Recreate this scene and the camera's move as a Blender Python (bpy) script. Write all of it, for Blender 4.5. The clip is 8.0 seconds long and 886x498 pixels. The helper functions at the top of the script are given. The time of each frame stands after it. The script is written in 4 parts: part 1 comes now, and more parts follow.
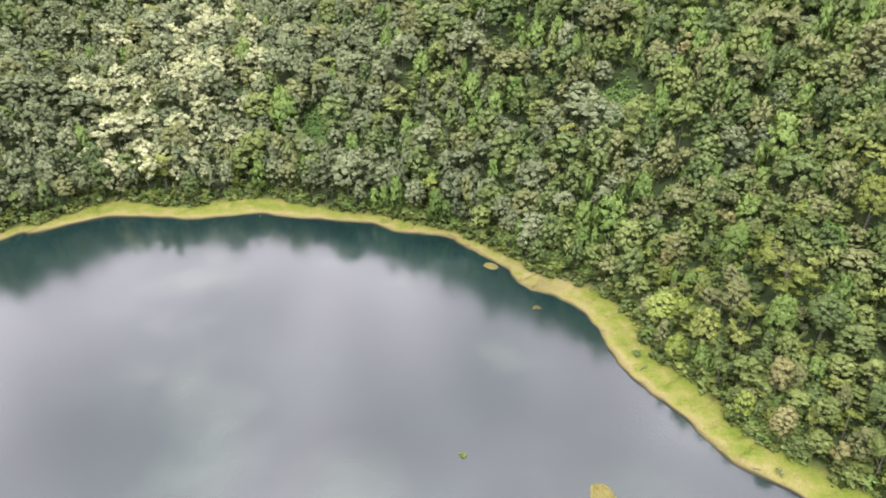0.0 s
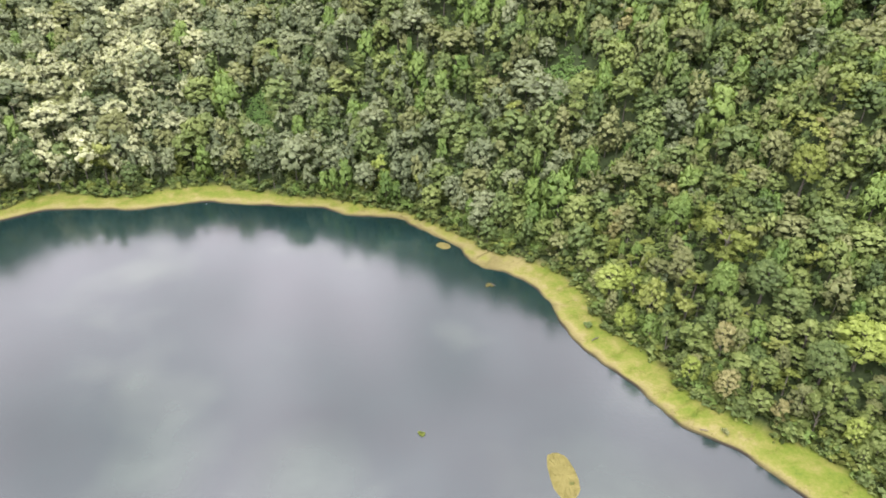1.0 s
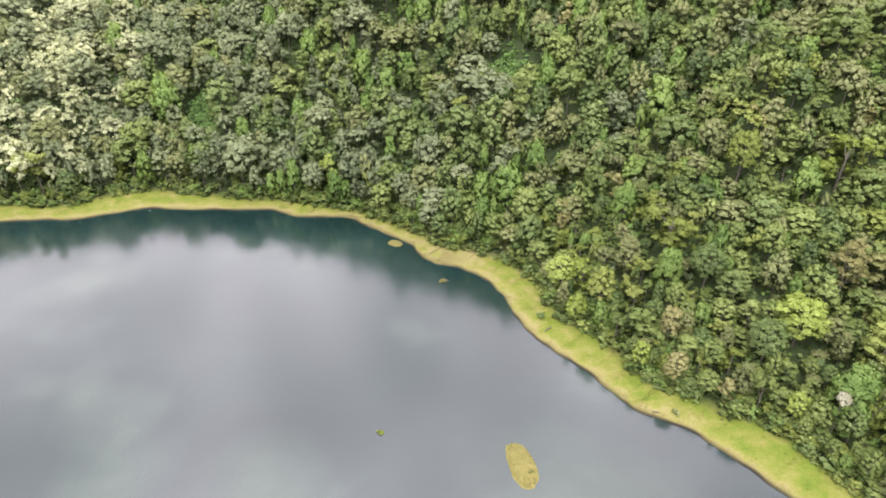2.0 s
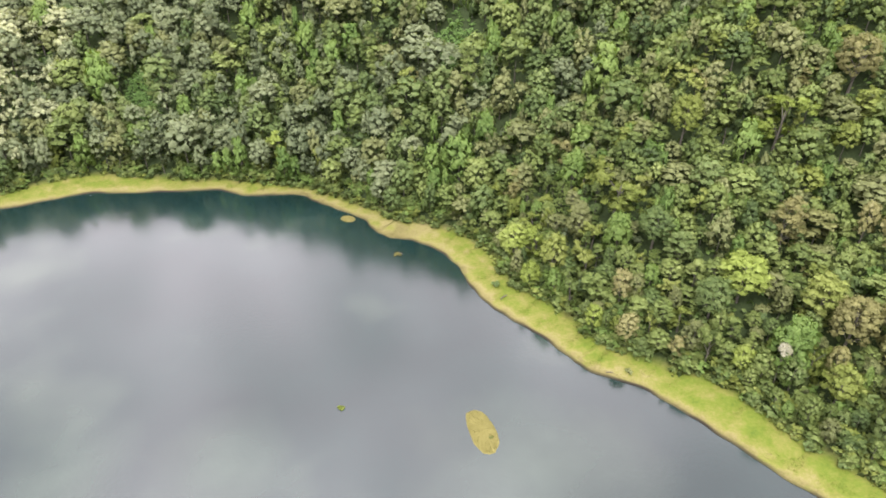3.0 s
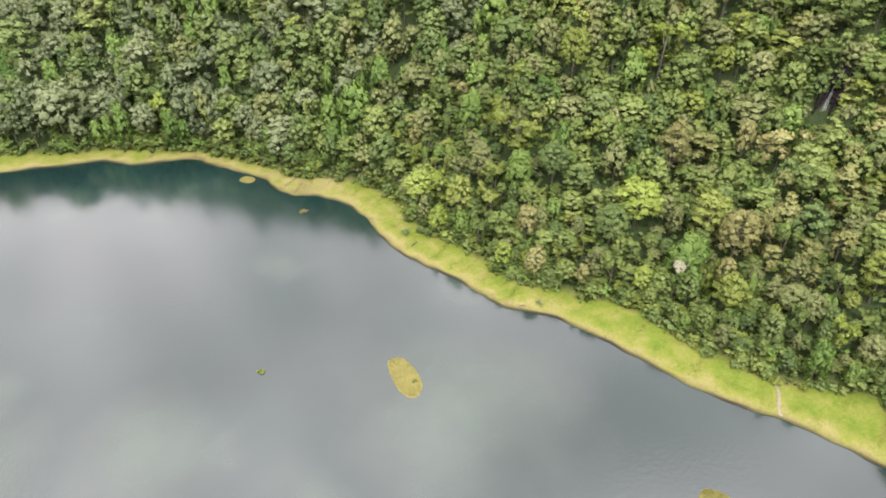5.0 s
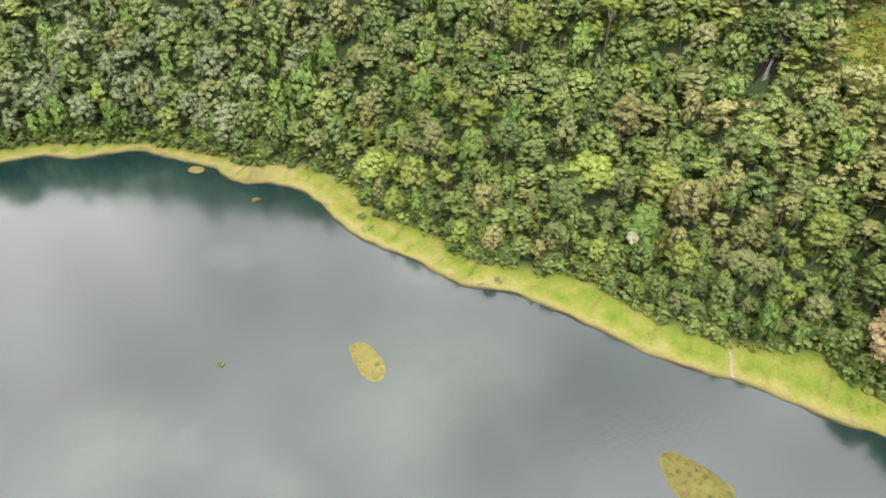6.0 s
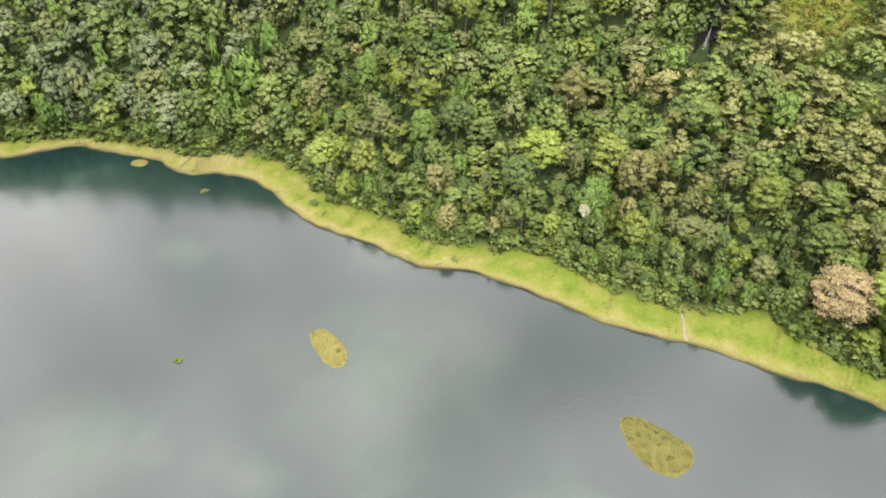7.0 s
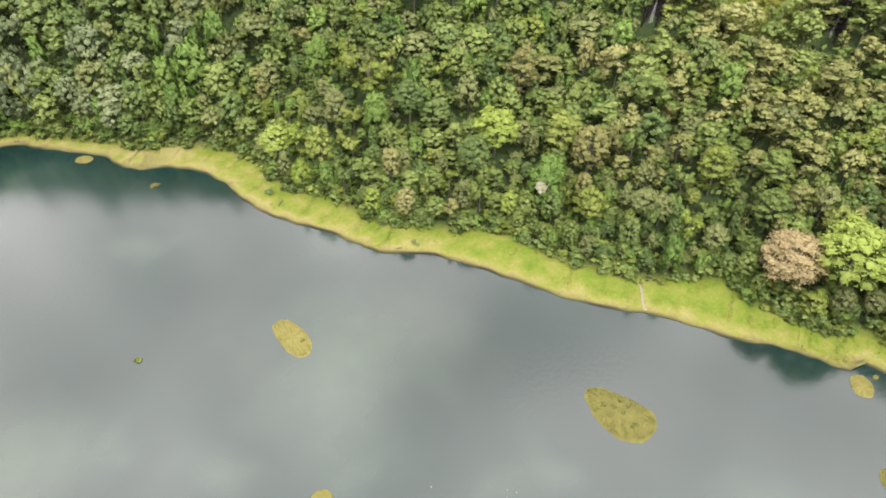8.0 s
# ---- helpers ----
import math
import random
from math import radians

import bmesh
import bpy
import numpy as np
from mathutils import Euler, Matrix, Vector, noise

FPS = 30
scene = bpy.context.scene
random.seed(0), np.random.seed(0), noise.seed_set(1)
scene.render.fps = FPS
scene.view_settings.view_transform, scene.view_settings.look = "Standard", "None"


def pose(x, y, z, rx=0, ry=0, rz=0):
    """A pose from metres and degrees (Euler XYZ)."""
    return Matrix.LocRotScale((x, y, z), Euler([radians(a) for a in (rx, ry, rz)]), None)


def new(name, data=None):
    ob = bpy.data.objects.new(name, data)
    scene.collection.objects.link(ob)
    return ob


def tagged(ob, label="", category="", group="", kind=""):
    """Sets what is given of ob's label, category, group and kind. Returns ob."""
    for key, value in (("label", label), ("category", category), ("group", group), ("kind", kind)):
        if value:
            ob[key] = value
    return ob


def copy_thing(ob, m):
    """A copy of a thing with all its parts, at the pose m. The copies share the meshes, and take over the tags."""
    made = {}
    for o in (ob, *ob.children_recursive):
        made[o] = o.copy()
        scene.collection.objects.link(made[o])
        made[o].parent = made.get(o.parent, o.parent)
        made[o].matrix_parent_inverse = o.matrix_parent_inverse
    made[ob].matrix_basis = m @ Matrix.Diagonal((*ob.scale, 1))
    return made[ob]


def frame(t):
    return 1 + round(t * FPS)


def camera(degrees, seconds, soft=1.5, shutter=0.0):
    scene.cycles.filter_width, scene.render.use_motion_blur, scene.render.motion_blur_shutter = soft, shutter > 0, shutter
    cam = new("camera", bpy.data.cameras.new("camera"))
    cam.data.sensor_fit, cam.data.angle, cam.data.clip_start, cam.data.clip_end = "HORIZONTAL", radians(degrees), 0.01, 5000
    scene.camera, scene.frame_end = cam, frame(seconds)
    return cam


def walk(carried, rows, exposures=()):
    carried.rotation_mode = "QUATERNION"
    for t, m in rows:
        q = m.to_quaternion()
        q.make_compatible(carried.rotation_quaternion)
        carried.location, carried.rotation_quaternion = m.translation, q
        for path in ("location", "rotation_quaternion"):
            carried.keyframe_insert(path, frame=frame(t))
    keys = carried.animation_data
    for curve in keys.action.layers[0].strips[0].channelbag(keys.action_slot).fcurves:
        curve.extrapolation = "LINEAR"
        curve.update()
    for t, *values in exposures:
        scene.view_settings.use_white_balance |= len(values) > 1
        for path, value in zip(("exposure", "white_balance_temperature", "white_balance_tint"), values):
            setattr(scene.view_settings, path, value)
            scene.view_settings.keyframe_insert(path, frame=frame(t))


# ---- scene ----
def view(x, y, z, yaw, pitch, roll):
    """A camera's pose: yaw to the left of +y, pitch up, roll, in degrees."""
    return pose(x, y, z, 90 + pitch, 0, yaw) @ pose(0, 0, 0, 0, 0, roll)


cam = camera(68, 8.0, soft=1.7)
walk(cam, [
    (0.0, view(0.00, 0.00, 100.00, 0.29, -28.39, 0.23)),
    (0.5, view(0.32, -0.15, 100.03, -2.04, -29.34, 0.32)),
    (1.0, view(0.63, -0.29, 100.06, -4.28, -30.04, 0.23)),
    (1.5, view(0.93, -0.42, 100.08, -6.70, -30.07, 0.17)),
    (1.7, view(1.05, -0.48, 100.10, -7.59, -30.10, 0.17)),
    (2.8, view(1.64, -0.75, 100.15, -12.50, -31.99, 0.07)),
    (3.0, view(1.74, -0.79, 100.16, -13.42, -32.68, 0.06)),
    (3.5, view(1.99, -0.90, 100.18, -15.55, -33.92, -0.00)),
    (4.0, view(2.21, -1.01, 100.20, -18.16, -35.15, -0.02)),
    (4.5, view(2.42, -1.10, 100.22, -20.50, -36.21, 0.00)),
    (4.7, view(2.50, -1.14, 100.23, -21.37, -36.61, -0.11)),
    (5.8, view(2.88, -1.31, 100.26, -26.32, -38.52, -0.11)),
    (6.0, view(2.94, -1.34, 100.27, -27.24, -38.82, -0.09)),
    (6.5, view(3.07, -1.40, 100.28, -29.74, -39.68, -0.09)),
    (7.0, view(3.18, -1.45, 100.29, -32.10, -40.49, -0.09)),
    (7.5, view(3.26, -1.48, 100.30, -34.36, -41.24, -0.05)),
    (8.0, view(3.30, -1.50, 100.30, -36.64, -42.00, 0.01)),
], exposures=[(0.0, 0.42, 6230, 18), (4.0, 0.42, 6430, 13), (8.0, 0.41, 6700, 6)])

# ---------------------------------------------------------------- light: a bright overcast sky and a veiled sun
SUN_HIGH, SUN_TURN = radians(58), radians(200)
world = bpy.data.worlds.new("world")
scene.world = world
world.use_nodes = True
nt = world.node_tree
nt.nodes.clear()
w_out, w_bg = nt.nodes.new("ShaderNodeOutputWorld"), nt.nodes.new("ShaderNodeBackground")
w_sky, w_co = nt.nodes.new("ShaderNodeTexSky"), nt.nodes.new("ShaderNodeTexCoord")
w_sky.sky_type, w_sky.sun_disc, w_sky.sun_elevation, w_sky.sun_rotation = "NISHITA", False, SUN_HIGH, SUN_TURN
w_noise, w_ramp, w_mix = nt.nodes.new("ShaderNodeTexNoise"), nt.nodes.new("ShaderNodeValToRGB"), nt.nodes.new("ShaderNodeMix")
w_mix.data_type = "RGBA"
w_noise.inputs["Scale"].default_value, w_noise.inputs["Detail"].default_value, w_noise.inputs["Roughness"].default_value = 2.8, 5, 0.5
w_ramp.color_ramp.elements[0].position, w_ramp.color_ramp.elements[0].color = 0.37, (10.0, 9.2, 9.4, 1)
w_ramp.color_ramp.elements[1].position, w_ramp.color_ramp.elements[1].color = 0.63, (22.8, 20.9, 21.4, 1)
w_mix.inputs["Factor"].default_value = 0.95
w_map = nt.nodes.new("ShaderNodeMapping")
w_map.inputs["Location"].default_value = (21.778, 21.192, 13.991)
nt.links.new(w_co.outputs["Generated"], w_map.inputs["Vector"])
nt.links.new(w_map.outputs["Vector"], w_noise.inputs["Vector"])
nt.links.new(w_noise.outputs["Fac"], w_ramp.inputs["Fac"])
nt.links.new(w_sky.outputs["Color"], w_mix.inputs["A"])
nt.links.new(w_ramp.outputs["Color"], w_mix.inputs["B"])
nt.links.new(w_mix.outputs["Result"], w_bg.inputs["Color"])
w_bg.inputs["Strength"].default_value = 0.18
nt.links.new(w_bg.outputs["Background"], w_out.inputs["Surface"])
sun = new("sun", bpy.data.lights.new("sun", "SUN"))
sun.data.energy, sun.data.angle, sun.data.color = 2.8, radians(16), (1.0, 0.95, 0.86)
sun.rotation_euler = (math.pi / 2 - SUN_HIGH, 0, math.pi - SUN_TURN)


# ---------------------------------------------------------------- materials
def material(name):
    m = bpy.data.materials.new(name)
    m.use_nodes = True
    return m, m.node_tree.nodes, m.node_tree.links, m.node_tree.nodes["Principled BSDF"]


def ramp(nodes, stops):
    r = nodes.new("ShaderNodeValToRGB")
    e = r.color_ramp.elements
    while len(e) < len(stops):
        e.new(0.5)
    for one, (at, colour) in zip(e, stops):
        one.position, one.color = at, (*colour, 1)
    return r


def noise_node(nodes, links, scale, detail=4, rough=0.55, coord=None):
    n = nodes.new("ShaderNodeTexNoise")
    n.inputs["Scale"].default_value, n.inputs["Detail"].default_value, n.inputs["Roughness"].default_value = scale, detail, rough
    if coord:
        links.new(coord, n.inputs["Vector"])
    return n


def mixed(nodes, links, a, b, factor, blend="MIX"):
    """Mixes two colours (sockets or values) by a factor (socket or value)."""
    n = nodes.new("ShaderNodeMix")
    n.data_type, n.blend_type = "RGBA", blend
    for socket, value in ((n.inputs["A"], a), (n.inputs["B"], b), (n.inputs["Factor"], factor)):
        if isinstance(value, (int, float)):
            socket.default_value = value
        elif isinstance(value, tuple):
            socket.default_value = (*value, 1)
        else:
            links.new(value, socket)
    return n.outputs["Result"]


def maths(nodes, links, op, a, b=0.0, c=0.0):
    n = nodes.new("ShaderNodeMath")
    n.operation = op
    for socket, value in zip(n.inputs, (a, b, c)):
        if isinstance(value, (int, float)):
            socket.default_value = value
        else:
            links.new(value, socket)
    return n.outputs[0]


def bumped(nodes, links, shader, value, strength, distance):
    b = nodes.new("ShaderNodeBump")
    b.inputs["Strength"].default_value, b.inputs["Distance"].default_value = strength, distance
    links.new(value, b.inputs["Height"])
    links.new(b.outputs["Normal"], shader.inputs["Normal"])


def foliage(name, dark, mid, pale, translucent=0.3):
    """Leaves that differ from leaf to leaf, from bough to bough and from tree to tree."""
    m, nodes, links, shader = material(name)
    where = nodes.new("ShaderNodeNewGeometry")
    thing = nodes.new("ShaderNodeObjectInfo")
    bough = noise_node(nodes, links, 0.8, 2, 0.5, where.outputs["Position"])
    wood = noise_node(nodes, links, 0.11, 2, 0.5, where.outputs["Position"])
    leaf = where.outputs["Random Per Island"]
    f = maths(nodes, links, "MULTIPLY_ADD", leaf, 0.20, maths(nodes, links, "MULTIPLY_ADD", bough.outputs["Fac"], 0.7, -0.21))
    f = maths(nodes, links, "ADD", f, maths(nodes, links, "MULTIPLY_ADD", wood.outputs["Fac"], 0.5, -0.22))
    tint = nodes.new("ShaderNodeAttribute")
    tint.attribute_name = "tint"
    single = maths(nodes, links, "LESS_THAN", tint.outputs["Fac"], 0.5)
    own = maths(nodes, links, "MULTIPLY_ADD", single, maths(nodes, links, "ADD", thing.outputs["Random"], 1.0), maths(nodes, links, "ADD", tint.outputs["Fac"], -1.0))
    f = maths(nodes, links, "ADD", f, maths(nodes, links, "MULTIPLY_ADD", own, 0.44, 0.0))
    spray = noise_node(nodes, links, 2.3, 3, 0.65, where.outputs["Position"])
    f = maths(nodes, links, "MULTIPLY_ADD", spray.outputs["Fac"], 0.4, maths(nodes, links, "ADD", f, -0.2))
    bumped(nodes, links, shader, spray.outputs["Fac"], 0.45, 0.3)
    r = ramp(nodes, [(0.12, dark), (0.5, mid), (0.92, pale)])
    links.new(f, r.inputs["Fac"])
    links.new(r.outputs["Color"], shader.inputs["Base Color"])
    shader.inputs["Roughness"].default_value = 0.55
    shader.inputs["Specular IOR Level"].default_value = 0.25
    thin = nodes.new("ShaderNodeBsdfTranslucent")
    links.new(mixed(nodes, links, r.outputs["Color"], (1.0, 1.0, 0.45), 1.0, "MULTIPLY"), thin.inputs["Color"])
    both = nodes.new("ShaderNodeMixShader")
    both.inputs[0].default_value = translucent
    links.new(shader.outputs[0], both.inputs[1])
    links.new(thin.outputs[0], both.inputs[2])
    links.new(both.outputs[0], nodes["Material Output"].inputs["Surface"])
    return m


LEAVES = {
    "green": foliage("green_leaves", (0.061, 0.098, 0.024), (0.158, 0.216, 0.058), (0.252, 0.310, 0.099)),
    "deep": foliage("deep_green_leaves", (0.046, 0.079, 0.026), (0.122, 0.182, 0.055), (0.202, 0.254, 0.087)),
    "lime": foliage("yellow_green_leaves", (0.102, 0.140, 0.024), (0.208, 0.258, 0.056), (0.271, 0.311, 0.093)),
    "bright": foliage("luminous_leaves", (0.149, 0.206, 0.033), (0.271, 0.349, 0.073), (0.318, 0.380, 0.118)),
    "olive": foliage("olive_leaves", (0.086, 0.106, 0.038), (0.184, 0.214, 0.081), (0.254, 0.279, 0.121)),
    "tan": foliage("tan_blossom_leaves", (0.133, 0.136, 0.049), (0.261, 0.259, 0.098), (0.326, 0.321, 0.150)),
    # sunlight on part of the far slope, painted into the leaf colour
    "sunlit": foliage("sunlit_pale_leaves", (0.184, 0.212, 0.112), (0.371, 0.411, 0.224), (0.566, 0.602, 0.361)),
    # distance haze mixed into the leaf colour as a bluish grey
    "grey": foliage("hazy_grey_green_leaves", (0.079, 0.110, 0.053), (0.177, 0.221, 0.111), (0.255, 0.295, 0.158)),
    "vine": foliage("vine_leaves", (0.067, 0.129, 0.028), (0.152, 0.243, 0.058), (0.222, 0.310, 0.084)),
    "dry": foliage("dry_brown_leaves", (0.183, 0.146, 0.071), (0.320, 0.259, 0.137), (0.439, 0.366, 0.210)),
    "sage": foliage("pale_sage_leaves", (0.135, 0.149, 0.049), (0.249, 0.266, 0.095), (0.295, 0.303, 0.128)),
    "white": foliage("white_blossom", (0.32, 0.32, 0.22), (0.52, 0.52, 0.40), (0.72, 0.72, 0.60)),
    "fern": foliage("bright_fern_leaves", (0.060, 0.125, 0.030), (0.125, 0.225, 0.060), (0.185, 0.300, 0.090)),
    "meadow": foliage("yellow_meadow_leaves", (0.150, 0.154, 0.030), (0.200, 0.200, 0.040), (0.250, 0.242, 0.062)),
}


def grass_material(name, tuft):
    """Marsh grass: yellow by the water, greener towards the trees, with straw and bare brown patches."""
    m, nodes, links, shader = material(name)
    where = nodes.new("ShaderNodeNewGeometry")
    coarse = noise_node(nodes, links, 0.24, 5, 0.65, where.outputs["Position"])
    fine = noise_node(nodes, links, 1.6, 5, 0.65, where.outputs["Position"])
    turf = ramp(nodes, [(0.28, (0.072, 0.114, 0.013)), (0.44, (0.106, 0.142, 0.017)), (0.60, (0.148, 0.158, 0.034)), (0.78, (0.205, 0.186, 0.074))])
    wet = nodes.new("ShaderNodeAttribute")
    wet.attribute_name = "wet"
    dry = nodes.new("ShaderNodeAttribute")
    dry.attribute_name = "dry"
    coarse_fac = maths(nodes, links, "MULTIPLY_ADD", dry.outputs["Fac"], 0.08, coarse.outputs["Fac"])
    mixed_fac = maths(nodes, links, "MULTIPLY_ADD", fine.outputs["Fac"], 0.45, maths(nodes, links, "MULTIPLY_ADD", coarse_fac, 0.9, -0.20))
    links.new(maths(nodes, links, "MULTIPLY_ADD", wet.outputs["Fac"], 0.26, mixed_fac), turf.inputs["Fac"])
    rim = ramp(nodes, [(0.3, (0.046, 0.044, 0.014)), (0.5, (0.100, 0.092, 0.028)), (0.74, (0.172, 0.152, 0.060))])
    links.new(maths(nodes, links, "MULTIPLY_ADD", fine.outputs["Fac"], 0.5, maths(nodes, links, "MULTIPLY", coarse.outputs["Fac"], 0.5)), rim.inputs["Fac"])
    edge = maths(nodes, links, "MULTIPLY_ADD", wet.outputs["Fac"], 2.2, maths(nodes, links, "MULTIPLY_ADD", coarse.outputs["Fac"], 2.6, -2.70))
    edge = maths(nodes, links, "MINIMUM", maths(nodes, links, "MAXIMUM", edge, 0.0), 1.0)
    colour = mixed(nodes, links, turf.outputs["Color"], rim.outputs["Color"], edge)
    if tuft:
        colour = mixed(nodes, links, colour, (0.8, 0.8, 0.8), maths(nodes, links, "MULTIPLY", where.outputs["Random Per Island"], 0.4), "MULTIPLY")
    else:
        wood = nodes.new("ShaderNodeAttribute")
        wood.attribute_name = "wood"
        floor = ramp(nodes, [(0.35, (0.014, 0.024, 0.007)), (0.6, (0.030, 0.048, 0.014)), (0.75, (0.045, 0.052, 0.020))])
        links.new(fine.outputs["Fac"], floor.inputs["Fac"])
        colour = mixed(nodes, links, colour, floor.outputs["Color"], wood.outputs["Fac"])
        # near-black mud, also painting the shadow under the bank's edge
        mud_shade = nodes.new("ShaderNodeAttribute")
        mud_shade.attribute_name = "mud_shade"
        colour = mixed(nodes, links, colour, (0.022, 0.018, 0.012), mud_shade.outputs["Fac"])
        bumped(nodes, links, shader, fine.outputs["Fac"], 0.5, 0.15)
    links.new(colour, shader.inputs["Base Color"])
    shader.inputs["Roughness"].default_value = 0.8
    shader.inputs["Specular IOR Level"].default_value = 0.2
    return m


GROUND, GRASS = grass_material("grassy_ground", False), grass_material("grass_blades", True)

WATER, _nodes, _links, _sh = material("lake_water")
_where = _nodes.new("ShaderNodeNewGeometry")
_patchy = noise_node(_nodes, _links, 0.022, 3, 0.5, _where.outputs["Position"])
_tint = ramp(_nodes, [(0.36, (0.005, 0.016, 0.015)), (0.56, (0.008, 0.023, 0.021)), (0.70, (0.034, 0.054, 0.042))])
_links.new(_patchy.outputs["Fac"], _tint.inputs["Fac"])
# pale green patches with soft uneven edges in the water's colour: x, y, radius
_colour = _tint.outputs["Color"]
_cloudy = noise_node(_nodes, _links, 0.06, 3, 0.55, _where.outputs["Position"])
for _x, _y, _r in ((37, 72, 28), (-19, 86, 19), (-48, 92, 16)):
    _far = _nodes.new("ShaderNodeVectorMath")
    _far.operation = "DISTANCE"
    _far.inputs[1].default_value = (_x, _y, 0)
    _links.new(_where.outputs["Position"], _far.inputs[0])
    _near = maths(_nodes, _links, "MULTIPLY_ADD", _far.outputs["Value"], -1.0 / _r, maths(_nodes, _links, "MULTIPLY_ADD", _cloudy.outputs["Fac"], 1.2, 0.35))
    _near = maths(_nodes, _links, "MINIMUM", maths(_nodes, _links, "MAXIMUM", _near, 0.0), 1.0)
    _colour = mixed(_nodes, _links, _colour, (0.066, 0.098, 0.070), maths(_nodes, _links, "MULTIPLY", _near, 0.40))
_links.new(_colour, _sh.inputs["Base Color"])
_sh.inputs["Roughness"].default_value = 0.13
_sh.inputs["IOR"].default_value = 1.72
_rip = noise_node(_nodes, _links, 1.1, 3, 0.6, _where.outputs["Position"])
_gust = noise_node(_nodes, _links, 0.03, 2, 0.5, _where.outputs["Position"])
_both = maths(_nodes, _links, "MULTIPLY", _rip.outputs["Fac"], maths(_nodes, _links, "MULTIPLY_ADD", _gust.outputs["Fac"], 1.6, -0.3))
bumped(_nodes, _links, _sh, _both, 0.25, 0.12)


def plain(name, dark, pale, scale, rough=0.8, relief=0.3, depth=0.05):
    m, nodes, links, shader = material(name)
    where = nodes.new("ShaderNodeNewGeometry")
    n = noise_node(nodes, links, scale, 6, 0.65, where.outputs["Position"])
    r = ramp(nodes, [(0.35, dark), (0.68, pale)])
    links.new(n.outputs["Fac"], r.inputs["Fac"])
    links.new(r.outputs["Color"], shader.inputs["Base Color"])
    shader.inputs["Roughness"].default_value = rough
    bumped(nodes, links, shader, n.outputs["Fac"], relief, depth)
    return m


BARK = plain("grey_bark", (0.045, 0.042, 0.030), (0.120, 0.112, 0.085), 2.5)
ROCK = plain("wet_black_rock", (0.008, 0.007, 0.008), (0.035, 0.030, 0.030), 0.9, 0.95, 0.7, 0.2)
ROCK.node_tree.nodes["Principled BSDF"].inputs["Specular IOR Level"].default_value = 0.08
FOAM = plain("falling_water", (0.22, 0.23, 0.25), (0.60, 0.61, 0.64), 2.0, 0.4)
EARTH = plain("trodden_earth", (0.14, 0.125, 0.080), (0.25, 0.225, 0.155), 1.5, 0.9)
MAT_TURF = plain("floating_turf", (0.078, 0.076, 0.013), (0.122, 0.113, 0.024), 0.7, 0.85, 0.4, 0.08)
MAT_STRAW = plain("straw_turf", (0.124, 0.115, 0.026), (0.162, 0.148, 0.040), 0.6, 0.85, 0.4, 0.08)
REED = plain("dark_green_reed", (0.064, 0.078, 0.012), (0.118, 0.128, 0.026), 3.0)
DEAD_TWIG = plain("bare_dead_twigs", (0.16, 0.13, 0.09), (0.32, 0.27, 0.20), 3.0)
WOOD = plain("dead_wood", (0.050, 0.042, 0.032), (0.160, 0.140, 0.110), 3.0)


# ---------------------------------------------------------------- the plan of the lake and its hills
# The shore that is seen, going clockwise, and the rest of the crater lake behind.
SHORE_SEEN = [
    (-144.7, 189.5), (-137.4, 194.1), (-124.6, 202.8), (-117.0, 206.9), (-100.9, 206.7), (-88.8, 205.3), (-77.6, 208.1),
    (-66.1, 209.9), (-53.7, 207.6), (-37.2, 204.6), (-25.2, 202.7), (-17.2, 197.0), (-9.4, 195.2), (-0.0, 193.7),
    (4.6, 187.9), (10.0, 182.4), (17.8, 173.6), (20.5, 165.9), (24.6, 160.7), (30.3, 157.4), (36.1, 151.3),
    (39.6, 142.8), (40.6, 134.5), (42.4, 125.8), (45.8, 118.0), (50.8, 110.6), (55.0, 101.1), (57.7, 95.7),
    (66.2, 88.2), (71.3, 80.0), (75.7, 71.9), (80.0, 62.5), (85.2, 54.4), (91.2, 47.3), (96.2, 39.8),
    (100.2, 32.1), (105.5, 25.5), (108.5, 20.0), (110.9, 14.5), (116.1, 9.9)]
SHORE_BEHIND = [(121, -28), (108, -75), (62, -112), (-10, -128), (-80, -115), (-140, -70), (-175, 0), (-185, 75), (-172, 145)]
# Width of the grass between water and trees at each of those points.
GRASS_SEEN = [5.0, 5.1, 8.9, 10.9, 7.3, 9.2, 11.2, 10.7, 8.9, 5.9, 5.8, 7.9, 5.9, 3.6, 4.5, 4.7, 5.3, 7.5, 8.0, 8.1,
              9.1, 9.7, 9.4, 9.1, 10.2, 9.4, 8.1, 8.9, 7.8, 11.2, 10.5, 9.6, 9.1, 8.7, 13.1, 12.7, 7.5, 7.0, 7.0, 7.3]
LAKE_MIDDLE = np.array((-30.0, 50.0))


def spline(points, steps):
    """A closed smooth curve through the points."""
    p = np.asarray(points, float)
    a, b, c, d = np.roll(p, 1, 0), p, np.roll(p, -1, 0), np.roll(p, -2, 0)
    out = []
    for u in np.linspace(0, 1, steps, endpoint=False):
        out.append(0.5 * (2 * b + (c - a) * u + (2 * a - 5 * b + 4 * c - d) * u**2 + (3 * b - a - 3 * c + d) * u**3))
    return np.stack(out, 1).reshape(-1, p.shape[1])


SHORE = spline([(x, y, w) for (x, y), w in zip(SHORE_SEEN + SHORE_BEHIND, GRASS_SEEN + [7] * 9)], 10)
GRASS_WIDTH, SHORE = SHORE[:, 2], SHORE[:, :2]
